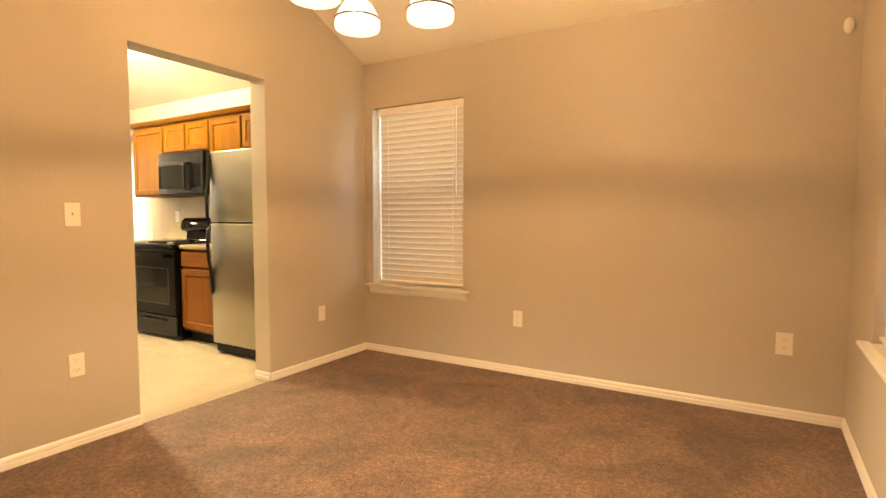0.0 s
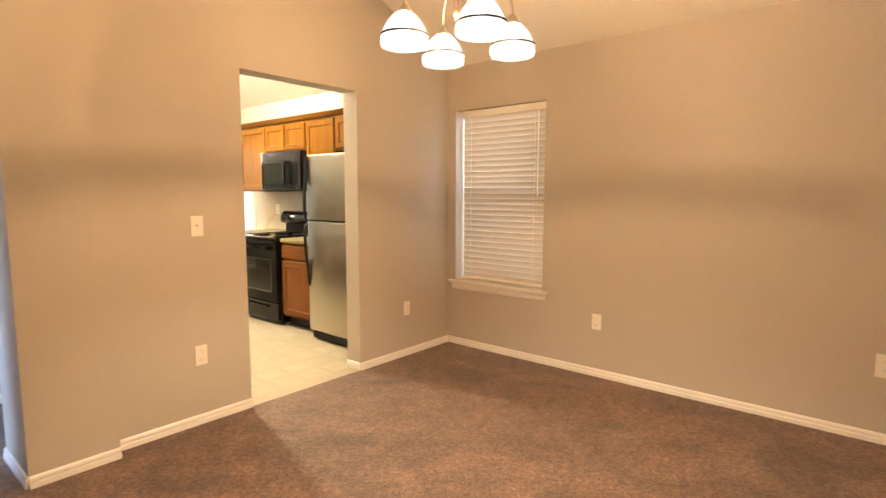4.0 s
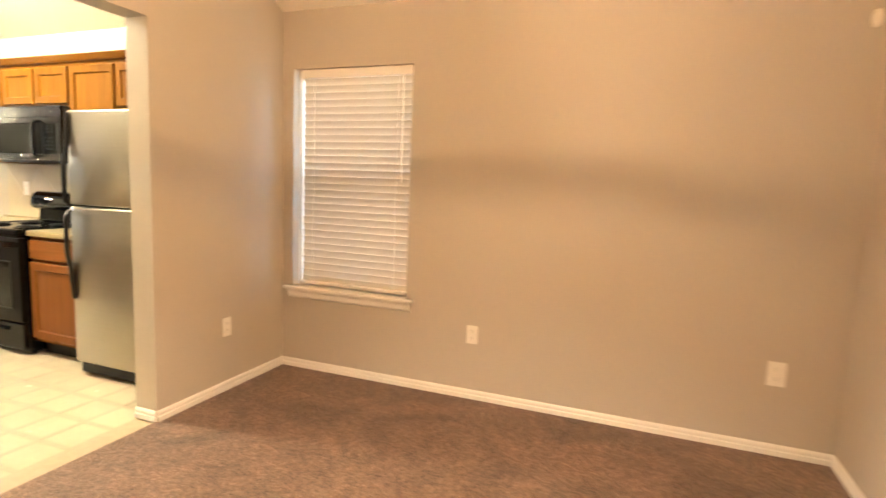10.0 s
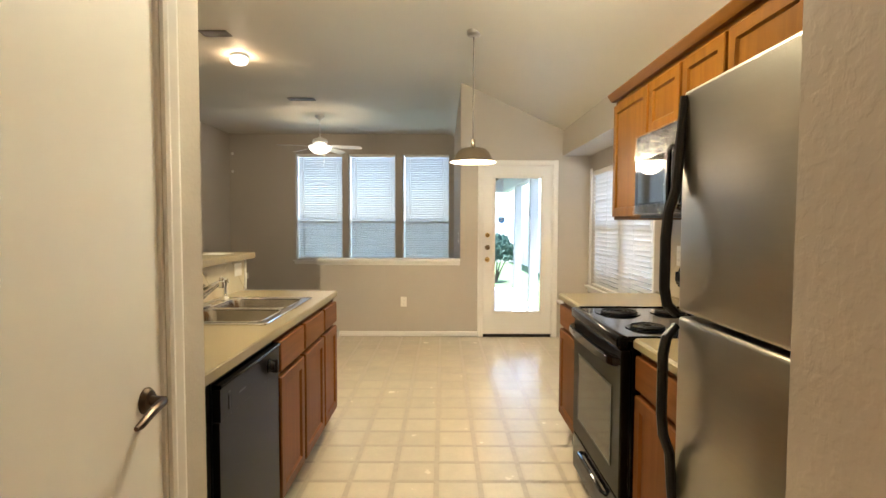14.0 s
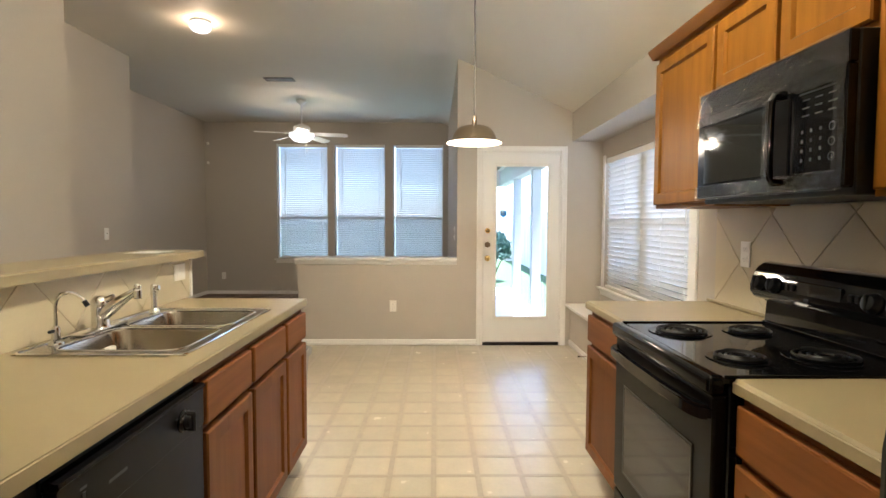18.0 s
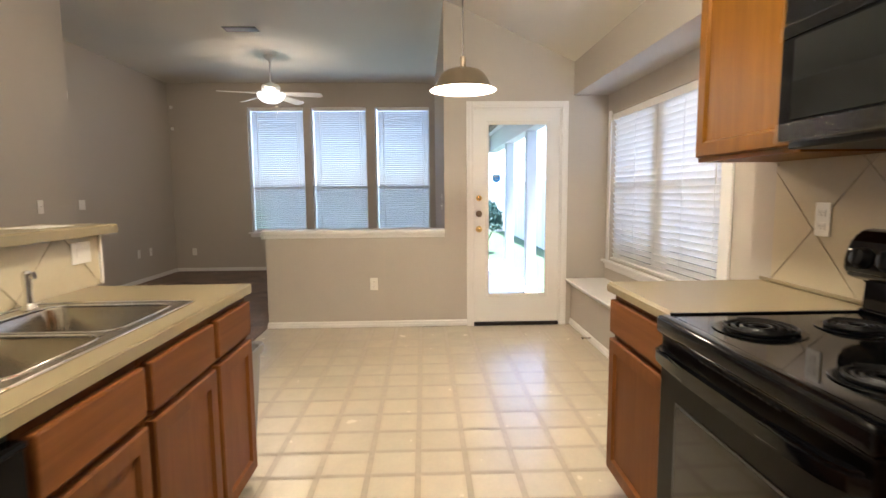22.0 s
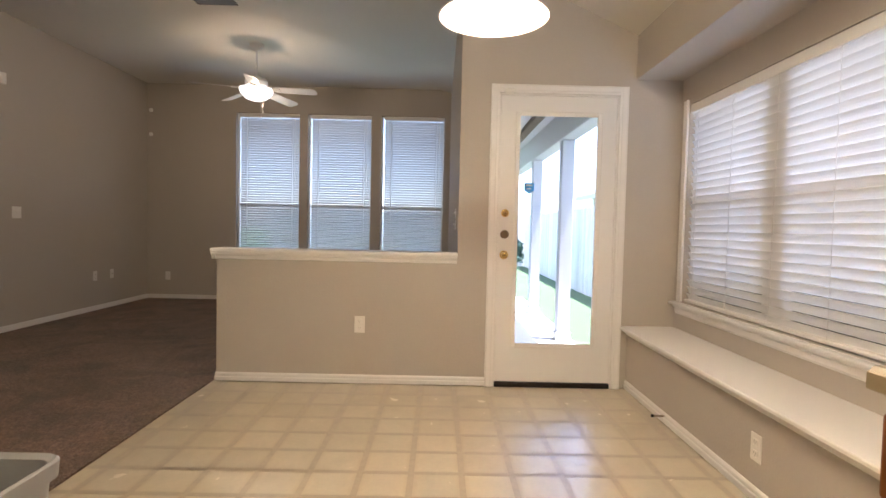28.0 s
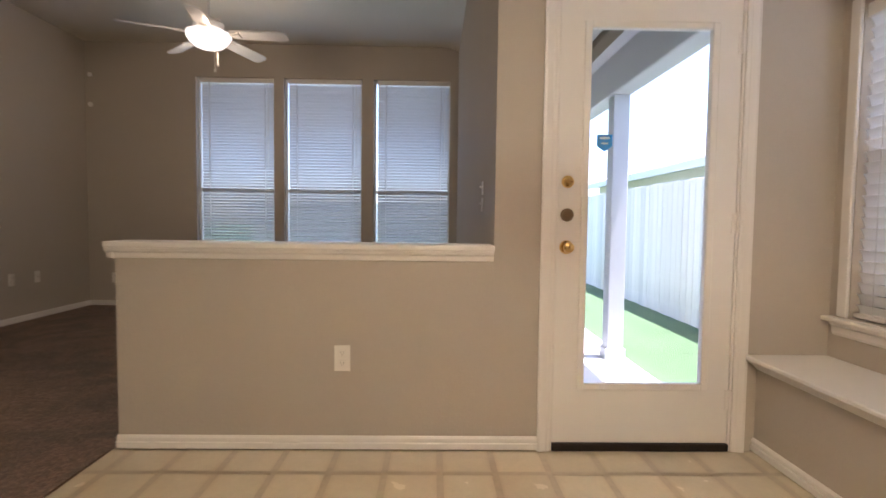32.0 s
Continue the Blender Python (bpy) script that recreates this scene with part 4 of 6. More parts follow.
def worktop(name, x0, x1, y0, y1, front, label):
    """Laminate top with a rounded front edge and a build-up below it."""
    bm = bmesh.new()
    s = 1 if y1 > y0 else -1
    pro = [(y0, 0.878), (front, 0.878), (front, 0.908), (front - 0.006 * (1 if front > y0 else -1), 0.915), (y0, 0.915)]
    prism(bm, pro, lambda u, v, w: Vector((x0 + w, u, v)), x1 - x0)
    ob = tagged(part(name, bm, LAM), label, "countertop")
    part("front_edge", B(x0, x1, front - 0.006, front - 0.0005, 0.878, 0.908, 0.002), LAM, ob)
    part("rear_upstand", B(x0, x1, y0 - 0.024, y0 - 0.013, 0.9155, 0.932, 0.004), LAM, ob)
    return ob


worktop("worktop", -5.855, -5.264, YN - 0.002, 0, 3.000, "beige laminate worktop beside the range")
worktop("worktop", -4.498, -3.868, YN - 0.002, 0, 3.000, "beige laminate worktop between range and refrigerator")

# wall cabinets under the bulkhead
YU = 3.345
wall_cabinet((-5.553, YU, 0), 0.574, 1.395, 2.160)
wall_cabinet((-4.878, YU, 0), 0.774, 1.830, 2.160, doors=2)
wall_cabinet((-4.248, YU, 0), 0.484, 1.395, 2.160)
wall_cabinet((-3.484, YU, 0), 1.042, 1.800, 2.160, doors=2)
bm = bmesh.new()
prism(bm, [(YU + 0.002, 2.150), (YU - 0.024, 2.150), (YU - 0.034, 2.162), (YU - 0.050, 2.188), (YU - 0.050, 2.194), (YU - 0.012, 2.194), (YU - 0.012, 2.161), (YU + 0.002, 2.161)], lambda u, v, w: Vector((-5.862 + w, u, v)), 2.90)
tagged(part("cornice", bm, OAKH), "oak cornice moulding along the wall cabinets", "moulding", kind="structure")

KEYPRINT = mat("pale_key_print", (0.05, 0.05, 0.051), rough=0.6, spec=0.05)

# range
rg = thing("range", (-4.881, 2.962, 0), "black electric range with coil burners", "stove", rz=180)
h = 0.378
part("body", B(-h, h, -0.64, -0.028, 0.02, 0.895, 0.004), BLACK, rg)
part("cooktop", B(-h - 0.001, h + 0.001, -0.655, 0.006, 0.897, 0.917, 0.003), GLOSSB, rg)
bm = bmesh.new()   # rolled front lip and raised side rims round the top
box(bm, -h - 0.002, h + 0.002, -0.020, 0.030, 0.866, 0.921, 0.014, 4)
for x in (-h, h):
    box(bm, x - 0.006, x + 0.006, -0.640, -0.014, 0.9172, 0.9225, 0.0025, 2)
part("cooktop_rim", bm, BLACK, rg, smooth=True)
bm = bmesh.new()   # upright splash panel with the bulging control head above it
prism(bm, [(-0.598, 0.9175), (-0.606, 1.016), (-0.566, 1.020), (-0.540, 1.038), (-0.532, 1.066), (-0.545, 1.122), (-0.572, 1.158), (-0.606, 1.170), (-0.655, 1.164), (-0.664, 1.120), (-0.664, 0.9175)], lambda u, v, w: Vector((-h + w, u, v)), 2 * h)
bmesh.ops.bevel(bm, geom=[e for e in bm.edges if abs(e.calc_length() - 2 * h) < 1e-4], offset=0.008, segments=2, affect="EDGES")
bg = part("backguard", bm, GLOSSB, rg, smooth=True)
part("foot_moulding", B(-h + 0.002, h - 0.002, -0.600, -0.586, 0.9180, 0.9300, 0.004, 2), GLOSSB, bg)
for x in (-0.315, -0.225, 0.225, 0.315):
    bm = bmesh.new()
    lathe(bm, [(0.032, 0), (0.032, 0.005), (0.027, 0.010), (0.024, 0.024), (0.016, 0.028), (0.0, 0.028)], 20, pose(x, -0.537, 1.088, -76, 0, 0))
    box(bm, x - 0.005, x + 0.005, -0.534, -0.504, 1.068, 1.118, 0.003)
    part("knob", bm, BLACKP, bg, smooth=True)
part("clock_window", B(-0.10, 0.10, -0.552, -0.5325, 1.070, 1.118, 0.002), SMOKE, bg)
for x in (-0.165, -0.138, 0.128, 0.155):
    part("button", B(x - 0.009, x + 0.009, -0.552, -0.5315, 1.080, 1.104, 0.002), BLACKP, bg)
part("print_label", B(0.040, 0.064, -0.534, -0.5318, 1.050, 1.062), KEYPRINT, bg)
for x, y, r in ((0.19, -0.16, 0.096), (-0.19, -0.16, 0.076), (0.19, -0.42, 0.076), (-0.19, -0.42, 0.096)):
    bm = bmesh.new()
    lathe(bm, [(r + 0.014, 0.9190), (r + 0.012, 0.9205), (r + 0.004, 0.9203), (r - 0.01, 0.9190), (0.02, 0.9186), (0.0, 0.9186)], 28, Matrix.Translation((x, y, 0)))
    b_ = part("drip_pan", bm, BLACK, rg, smooth=True)
    pts = [(x + (0.018 + (r - 0.018) * i / 84) * math.cos(i * 2 * math.pi / 21), y + (0.018 + (r - 0.018) * i / 84) * math.sin(i * 2 * math.pi / 21), 0.926) for i in range(85)]
    bm = bmesh.new()
    tube(bm, pts, 0.0052, 6)
    part("coil", bm, BLACKP, b_, smooth=True)
od = part("oven_door", B(-h + 0.002, h - 0.002, -0.027, 0.012, 0.245, 0.860, 0.008, 2), BLACKS, rg)
bm = bmesh.new()
for a in ((-0.272, -0.2645, 0.342, 0.690), (0.2645, 0.272, 0.342, 0.690), (-0.2645, 0.2645, 0.342, 0.3495), (-0.2645, 0.2645, 0.6825, 0.690)):
    box(bm, a[0], a[1], 0.0122, 0.0155, a[2], a[3])
part("window_frame", bm, mat("grey_window_frame", (0.03, 0.028, 0.023), rough=0.3), od)
part("oven_window", B(-0.264, 0.264, 0.0125, 0.0145, 0.350, 0.682, 0.001), OVENGLASS, od, "dark glass oven window")
bm = bmesh.new()   # broad flat bar, drawn in at both ends
bar = [(-0.368, 0.010), (-0.352, 0.040), (-0.310, 0.056), (-0.15, 0.062), (0.15, 0.062), (0.310, 0.056), (0.352, 0.040), (0.368, 0.010)]
prism(bm, bar + [(x * 0.955, y - 0.020 if y > 0.02 else 0.010) for x, y in reversed(bar)], lambda u, v, w: Vector((u, v, 0.794 + w)), 0.040)
bmesh.ops.bevel(bm, geom=[e for e in bm.edges if abs(e.verts[0].co.z - e.verts[1].co.z) < 1e-6], offset=0.007, segments=2, affect="EDGES")
part("oven_handle", bm, GLOSSB, od, smooth=True)
part("vent_strip", B(-h + 0.004, h - 0.004, -0.027, 0.016, 0.8615, 0.8655), BLACK, rg)
for k in range(12):
    part("vent_slot", B(-0.150 + k * 0.026, -0.132 + k * 0.026, 0.0124, 0.0136, 0.8465, 0.8505), SLOT, od)
dr = part("storage_drawer", B(-h + 0.002, h - 0.002, -0.027, 0.010, 0.045, 0.238, 0.008, 2), BLACK, rg)
bm = bmesh.new()
tube(bm, [(-0.21, 0.010, 0.185), (-0.19, 0.026, 0.19), (0.19, 0.026, 0.19), (0.21, 0.010, 0.185)], 0.010, 8)
part("drawer_handle", bm, BLACK, dr, smooth=True)
for x in (-0.33, 0.33):
    bm = bmesh.new()
    lathe(bm, [(0.018, 0.0), (0.018, 0.02), (0.0, 0.02)], 12, Matrix.Translation((x, -0.08, 0)))
    part("foot", bm, BLACKP, rg)

# over-the-range microwave, still wrapped in protective film
mw = thing("microwave", (-4.868, 3.262, 0), "black over-the-range microwave with loose clear protective film", "microwave", rz=180)
h = 0.378
MZ0, MZ1 = 1.400, 1.826
part("body", B(-h, h, -0.39, -0.030, MZ0, MZ1, 0.003), BLACKP, mw)
part("vent_grille", B(-h, h, -0.029, 0.0, MZ1 - 0.085, MZ1 - 0.001, 0.004), BLACK, mw)
md = part("microwave_door", B(-0.165, h, -0.029, 0.004, MZ0 + 0.020, MZ1 - 0.088, 0.006, 2), BLACK, mw)
part("door_window", B(-0.085, h - 0.055, 0.0045, 0.0065, MZ0 + 0.075, MZ1 - 0.135, 0.001), SMOKE, md, "dark glass microwave window")
bm = bmesh.new()
tube(bm, [(-0.138, 0.002, MZ0 + 0.046), (-0.138, 0.034, MZ0 + 0.050), (-0.138, 0.044, MZ0 + 0.066), (-0.138, 0.046, MZ0 + 0.12), (-0.138, 0.046, MZ1 - 0.19), (-0.138, 0.044, MZ1 - 0.136), (-0.138, 0.034, MZ1 - 0.120), (-0.138, 0.002, MZ1 - 0.116)], 0.0125, 14)
part("door_handle", bm, GLOSSB, md, smooth=True)
cp = part("control_panel", B(-h, -0.168, -0.029, 0.002, MZ0 + 0.020, MZ1 - 0.088, 0.004), BLACK, mw)
part("display", B(-0.355, -0.205, 0.0025, 0.004, 1.690, 1.722), SMOKE, cp)
for r in range(3):           # function keys above, number keys below, start and stop at the side
    for c in range(3):
        part("key", B(-0.345 + c * 0.050, -0.318 + c * 0.050, 0.0022, 0.0030, 1.628 + r * 0.022, 1.632 + r * 0.022), KEYPRINT, cp)
for r in range(4):
    for c in range(3):
        part("key", B(-0.296 + c * 0.036, -0.288 + c * 0.036, 0.0022, 0.0030, 1.500 + r * 0.027, 1.509 + r * 0.027), KEYPRINT, cp)
for z in (1.505, 1.545, 1.585):
    bm = bmesh.new()
    lathe(bm, [(0.011, 0.0), (0.012, 0.0006), (0.009, 0.0008)], 16, pose(-0.334, 0.0024, z, -90, 0, 0))
    part("key", bm, KEYPRINT, cp)
for c in range(2):
    part("key", B(-0.345 + c * 0.075, -0.310 + c * 0.075, 0.0022, 0.0030, 1.464, 1.468), KEYPRINT, cp)


def film_strip(x0, x1, z0, z1, y, nx, nz, amp, seed):
    """Clinging film, mostly flat, thrown into fine slanting creases."""
    bm = bmesh.new()
    rows = []
    for i in range(nx + 1):
        col = []
        for k in range(nz + 1):
            x, z = x0 + (x1 - x0) * i / nx, z0 + (z1 - z0) * k / nz
            fold = noise.noise(Vector((x * 26 + z * 30, z * 70 - x * 9, seed)))
            fine = noise.noise(Vector((x * 95 - z * 60, z * 190, seed + 4)))
            ridge = max(0.0, 0.30 - abs(fold)) / 0.30
            loose = 0.35 + 0.65 * max(0.0, noise.noise(Vector((x * 7, z * 9, seed + 9))) + 0.35)
            col.append(bm.verts.new((x, y + amp * loose * (0.75 * ridge ** 2 + 0.30 * fine), z)))
        rows.append(col)
    for i in range(nx):
        for k in range(nz):
            bm.faces.new((rows[i][k], rows[i + 1][k], rows[i + 1][k + 1], rows[i][k + 1]))
    sheet = part("plastic_film", bm, FILM, mw, "wrinkled clear plastic film", True)
    if sum(p.normal.y for p in sheet.data.polygons) < 0:
        sheet.data.flip_normals()
    sheet.visible_shadow = False


film_strip(-h - 0.003, h + 0.003, MZ1 - 0.090, MZ1 + 0.002, 0.003, 190, 24, 0.0060, 2.0)
film_strip(-h - 0.003, h + 0.003, MZ1 - 0.128, MZ1 - 0.0905, 0.009, 150, 10, 0.0035, 31.0)
film_strip(-h - 0.003, h + 0.003, MZ0 + 0.012, MZ0 + 0.068, 0.009, 190, 16, 0.0090, 7.0)
film_strip(-h - 0.003, -h + 0.036, MZ0 + 0.068, MZ1 - 0.128, 0.008, 12, 60, 0.0070, 15.0)
film_strip(-0.152, -0.124, MZ0 + 0.062, MZ1 - 0.132, 0.0595, 8, 60, 0.0040, 22.0)

# refrigerator
fr = thing("refrigerator", (-3.480, 2.880, 0), "stainless top-freezer refrigerator with long black handles", "refrigerator", rz=180)
h = 0.380
part("body", B(-h + 0.004, h - 0.004, -0.755, -0.062, 0.025, 1.715, 0.006), BLACKP, fr)
part("kick_grille", B(-h + 0.01, h - 0.01, -0.062, -0.030, 0.018, 0.085, 0.004), BLACKP, fr)
for z0, z1, n in ((1.132, 1.724, "freezer_door"), (0.095, 1.120, "fridge_door")):
    d = part(n, B(-h, h, -0.058, 0.0, z0, z1, 0.012, 3), STEEL, fr, smooth=True)
    bm = bmesh.new()
    if z0 > 1:
        pts = [(h - 0.015, 0.002, 1.71), (h - 0.012, 0.012, 1.55), (h - 0.012, 0.018, 1.46), (h - 0.030, 0.045, 1.40), (h - 0.034, 0.052, 1.33), (h - 0.034, 0.052, 1.20), (h - 0.030, 0.042, 1.155), (h - 0.014, 0.010, 1.128)]
    else:
        pts = [(h - 0.014, 0.010, 1.094), (h - 0.030, 0.042, 1.065), (h - 0.034, 0.052, 1.02), (h - 0.034, 0.052, 0.86), (h - 0.030, 0.045, 0.80), (h - 0.012, 0.018, 0.74), (h - 0.012, 0.012, 0.66), (h - 0.015, 0.002, 0.52)]
    tube(bm, pts, [0.012] + [0.014] * 6 + [0.012], 10)
    part("handle", bm, BLACKP, d, "long curved black handle", True)
for x in (-0.30, 0.30):
    bm = bmesh.new()
    lathe(bm, [(0.02, 0), (0.02, 0.025), (0, 0.025)], 12, Matrix.Translation((x, -0.10, 0)))
    part("foot", bm, BLACKP, fr)
part("hinge_cap", B(-h + 0.01, -h + 0.08, -0.10, -0.01, 1.7225, 1.738, 0.004), BLACKP, fr)

# sink side
YI = 1.508
base_cabinet((-4.890, YI, 0), 0, 0.414, OAKR, OAKRH, under_sink=True)
base_cabinet((-5.320, YI, 0), 0, 0.444, OAKR, OAKRH, under_sink=True)
base_cabinet((-5.727, YI, 0), 0, 0.368, OAKR, OAKRH)
filler = part("filler_strip", B(-4.068, -3.922, 0.88, YI - 0.012, 0.001, 0.876), BLACKP)
tagged(filler, "black filler strip beside the dishwasher", "filler")
dwr = thing("dishwasher", (-4.376, YI, 0), "black dishwasher under the sink worktop", "dishwasher")
part("body", B(-0.302, 0.302, -0.58, -0.012, 0.105, 0.872), BLACKP, dwr)
part("toe_panel", B(-0.302, 0.302, -0.56, -0.06, 0.001, 0.100), BLACKP, dwr)
part("door_panel", B(-0.300, 0.300, -0.009, 0.014, 0.125, 0.728, 0.001), BLACKS, dwr)
cpn = part("control_panel", B(-0.300, 0.300, -0.009, 0.018, 0.7295, 0.836, 0.0015), BLACKS, dwr)
bm = bmesh.new()   # finger grip over the panel, with a rounded lip
prism(bm, [(-0.010, 0.8365), (0.020, 0.8365), (0.024, 0.842), (0.022, 0.850), (0.004, 0.853), (-0.010, 0.853)], lambda u, v, w: Vector((-0.300 + w, u, v)), 0.600)
part("top_lip", bm, BLACK, dwr, smooth=True)
bm = bmesh.new()
lathe(bm, [(0.030, 0), (0.030, 0.003), (0.026, 0.005), (0.024, 0.012), (0, 0.012)], 22, pose(-0.172, 0.018, 0.785, -90, 0, 0))
part("dial_ring", bm, BLACK, cpn, "glossy black ring round the dial", True)
bm = bmesh.new()
lathe(bm, [(0.020, 0.012), (0.018, 0.026), (0, 0.027)], 18, pose(-0.172, 0.018, 0.785, -90, 0, 0))
box(bm, -0.178, -0.166, 0.028, 0.054, 0.757, 0.812, 0.004)
part("dial", bm, BLACKP, cpn, smooth=True)
GREYPRINT = mat("grey_print", (0.05, 0.048, 0.045), rough=0.6)
part("wordmark_bar", B(0.085, 0.150, 0.0182, 0.0190, 0.776, 0.783), GREYPRINT, cpn)
for x in (-0.205, -0.139):
    part("dial_mark", B(x - 0.006, x + 0.006, 0.0182, 0.0190, 0.799, 0.803), GREYPRINT, cpn)
part("latch_slot", B(0.222, 0.236, 0.0182, 0.0200, 0.750, 0.800, 0.002), BLACKP, cpn)
part("latch_mark", B(0.219, 0.239, 0.0182, 0.0190, 0.806, 0.811), GREYPRINT, cpn)

# worktop with the sink cut out
SX0, SX1, SY0, SY1 = -5.570, -4.730, 0.925, 1.448
bm = bmesh.new()
X0, X1, Y0, Y1 = -5.929, -3.922, 0.872, 1.520
for a in ((X0, SX0 + 0.02, Y0, Y1), (SX1 - 0.02, X1, Y0, Y1), (SX0 + 0.02, SX1 - 0.02, Y0, SY0 + 0.02), (SX0 + 0.02, SX1 - 0.02, SY1 - 0.02, Y1)):
    box(bm, a[0], a[1], a[2], a[3], 0.878, 0.915)
bmesh.ops.remove_doubles(bm, verts=bm.verts, dist=0.0001)
wt = tagged(part("worktop", bm, LAM), "beige laminate worktop round the sink", "countertop")
part("front_edge", B(X0, X1, Y1 + 0.0005, Y1 + 0.006, 0.878, 0.914, 0.002), LAM, wt)
part("end_edge", B(X0 - 0.006, X0 - 0.0005, Y0, Y1, 0.878, 0.914, 0.002), LAM, wt)

sk = thing("sink", ((SX0 + SX1) / 2, (SY0 + SY1) / 2, 0.915), "stainless double-bowl drop-in sink", "sink")
W2, D2 = (SX1 - SX0) / 2, (SY1 - SY0) / 2


def bowl(bm, cx, cy, w, d, depth, r=0.06, n=6):
    def ring(a, b, rr, z):
        out = []
        for sx, sy, a0 in ((1, 1, 0), (-1, 1, 90), (-1, -1, 180), (1, -1, 270)):
            for i in range(n + 1):
                t = radians(a0 + 90 * i / n)
                out.append(bm.verts.new((cx + sx * (a - rr) + rr * math.cos(t), cy + sy * (b - rr) + rr * math.sin(t), z)))
        return out
    rs = [ring(w, d, r, 0.004), ring(w - 0.004, d - 0.004, r, -0.004), ring(w - 0.010, d - 0.010, r, -depth + 0.04), ring(w - 0.03, d - 0.03, r, -depth + 0.008), ring(w - 0.06, d - 0.06, r * 0.8, -depth), ring(0.03, 0.03, 0.029, -depth - 0.004)]
    for a, b in zip(rs, rs[1:]):
        for i in range(len(a)):
            j = (i + 1) % len(a)
            bm.faces.new((a[i], a[j], b[j], b[i]))
    bm.faces.new(rs[-1])


bw = (2 * W2 - 0.05 - 0.05 - 0.03) / 4
bcx = (-W2 + 0.05 + bw, W2 - 0.05 - bw)
bd = (2 * D2 - 0.075 - 0.04) / 2
bcy = -D2 + 0.075 + bd
for cx in bcx:
    bm = bmesh.new()
    bowl(bm, cx, bcy, bw, bd, 0.17)
    bo = part("bowl", bm, SINKSTEEL, sk, smooth=True)
    bm = bmesh.new()
    lathe(bm, [(0.0, -0.172), (0.030, -0.172), (0.040, -0.168), (0.042, -0.170)], 18, Matrix.Translation((cx, bcy, 0)))
    part("drain", bm, CHROME, bo, smooth=True)
bm = bmesh.new()
xs = [-W2, bcx[0] - bw + 0.006, bcx[0] + bw - 0.006, bcx[1] - bw + 0.006, bcx[1] + bw - 0.006, W2]
for a in ((xs[0], xs[5], -D2, bcy - bd + 0.006), (xs[0], xs[5], bcy + bd - 0.006, D2), (xs[0], xs[1], bcy - bd + 0.006, bcy + bd - 0.006), (xs[2], xs[3], bcy - bd + 0.006, bcy + bd - 0.006), (xs[4], xs[5], bcy - bd + 0.006, bcy + bd - 0.006)):
    box(bm, a[0], a[1], a[2], a[3], 0.0006, 0.0046)
bmesh.ops.remove_doubles(bm, verts=bm.verts, dist=0.0001)
part("rim", bm, SINKSTEEL, sk)


def lip_ring(cx, cy, a, b, r, z, rad, n=6):
    """Rolled steel edge along a rounded rectangle."""
    pts = []
    for sx, sy, a0 in ((1, 1, 0), (-1, 1, 90), (-1, -1, 180), (1, -1, 270)):
        for i in range(n + 1):
            t = radians(a0 + 90 * i / n)
            pts.append((cx + sx * (a - r) + r * math.cos(t), cy + sy * (b - r) + r * math.sin(t), z))
    return tube(bmesh.new(), pts + [pts[0], pts[1]], rad, 8, False)


part("rim_lip", lip_ring(0, 0, W2, D2, 0.03, 0.0045, 0.0042), CHROME, sk, "bright rolled outer edge", True)
for cx in bcx:
    part("bowl_lip", lip_ring(cx, bcy, bw + 0.001, bd + 0.001, 0.061, 0.0048, 0.0034), CHROME, sk, "bright rolled bowl edge", True)
# taps, each on the rim behind the bowls
fa = thing("kitchen_faucet", (-5.10, 0.962, 0.920), "chrome single-lever kitchen faucet on the sink", "faucet")
bm = bmesh.new()
box(bm, -0.13, 0.13, -0.028, 0.028, 0.0, 0.012, 0.006, 2)
lathe(bm, [(0.034, 0.012), (0.030, 0.022), (0.029, 0.070), (0.030, 0.074), (0.030, 0.094)], 22)
part("base", bm, CHROME, fa, smooth=True)
bm = bmesh.new()
tube(bm, [(0, 0.004, 0.052), (0, 0.040, 0.082), (0, 0.090, 0.118), (0, 0.134, 0.146)], [0.027, 0.025, 0.019, 0.012], 16)
lathe(bm, [(0, 0.164), (0.009, 0.162), (0.013, 0.155), (0.013, 0.148), (0.010, 0.146), (0.015, 0.140), (0.015, 0.112), (0.012, 0.108), (0, 0.108)], 16, Matrix.Translation((0, 0.140, 0.008)))
part("spout", bm, CHROME, fa, smooth=True)
bm = bmesh.new()
lathe(bm, [(0.031, 0.0945), (0.031, 0.102), (0.026, 0.116), (0.014, 0.125), (0, 0.127)], 20)
tube(bm, [(0, 0.006, 0.108), (0, 0.034, 0.118), (0, 0.052, 0.128)], [0.012, 0.010, 0.007], 10)
part("lever", bm, CHROME, fa, smooth=True)
ft = thing("filter_tap", (-4.87, 0.962, 0.920), "slim chrome gooseneck drinking water tap", "tap")
bm = bmesh.new()
lathe(bm, [(0.024, 0), (0.022, 0.006), (0.013, 0.012), (0.013, 0.05), (0.008, 0.06), (0, 0.06)], 14)
part("base", bm, CHROME, ft, smooth=True)
bm = bmesh.new()
tube(bm, [(0, 0, 0.05), (0, 0, 0.125), (0, 0.006, 0.148), (-0.002, 0.020, 0.164), (-0.005, 0.042, 0.170), (-0.007, 0.064, 0.164), (-0.0085, 0.082, 0.150), (-0.0095, 0.092, 0.138)], 0.0060, 10)
part("gooseneck", bm, CHROME, ft, smooth=True)
bm = bmesh.new()
tube(bm, [(-0.0092, 0.089, 0.142), (-0.0115, 0.100, 0.124)], 0.0080, 8)
part("tip", bm, BLACKP, ft, "black spout tip")
part("tap_lever", B(-0.006, 0.032, -0.006, 0.006, 0.040, 0.050, 0.003), BLACKP, ft, "small black tap lever")
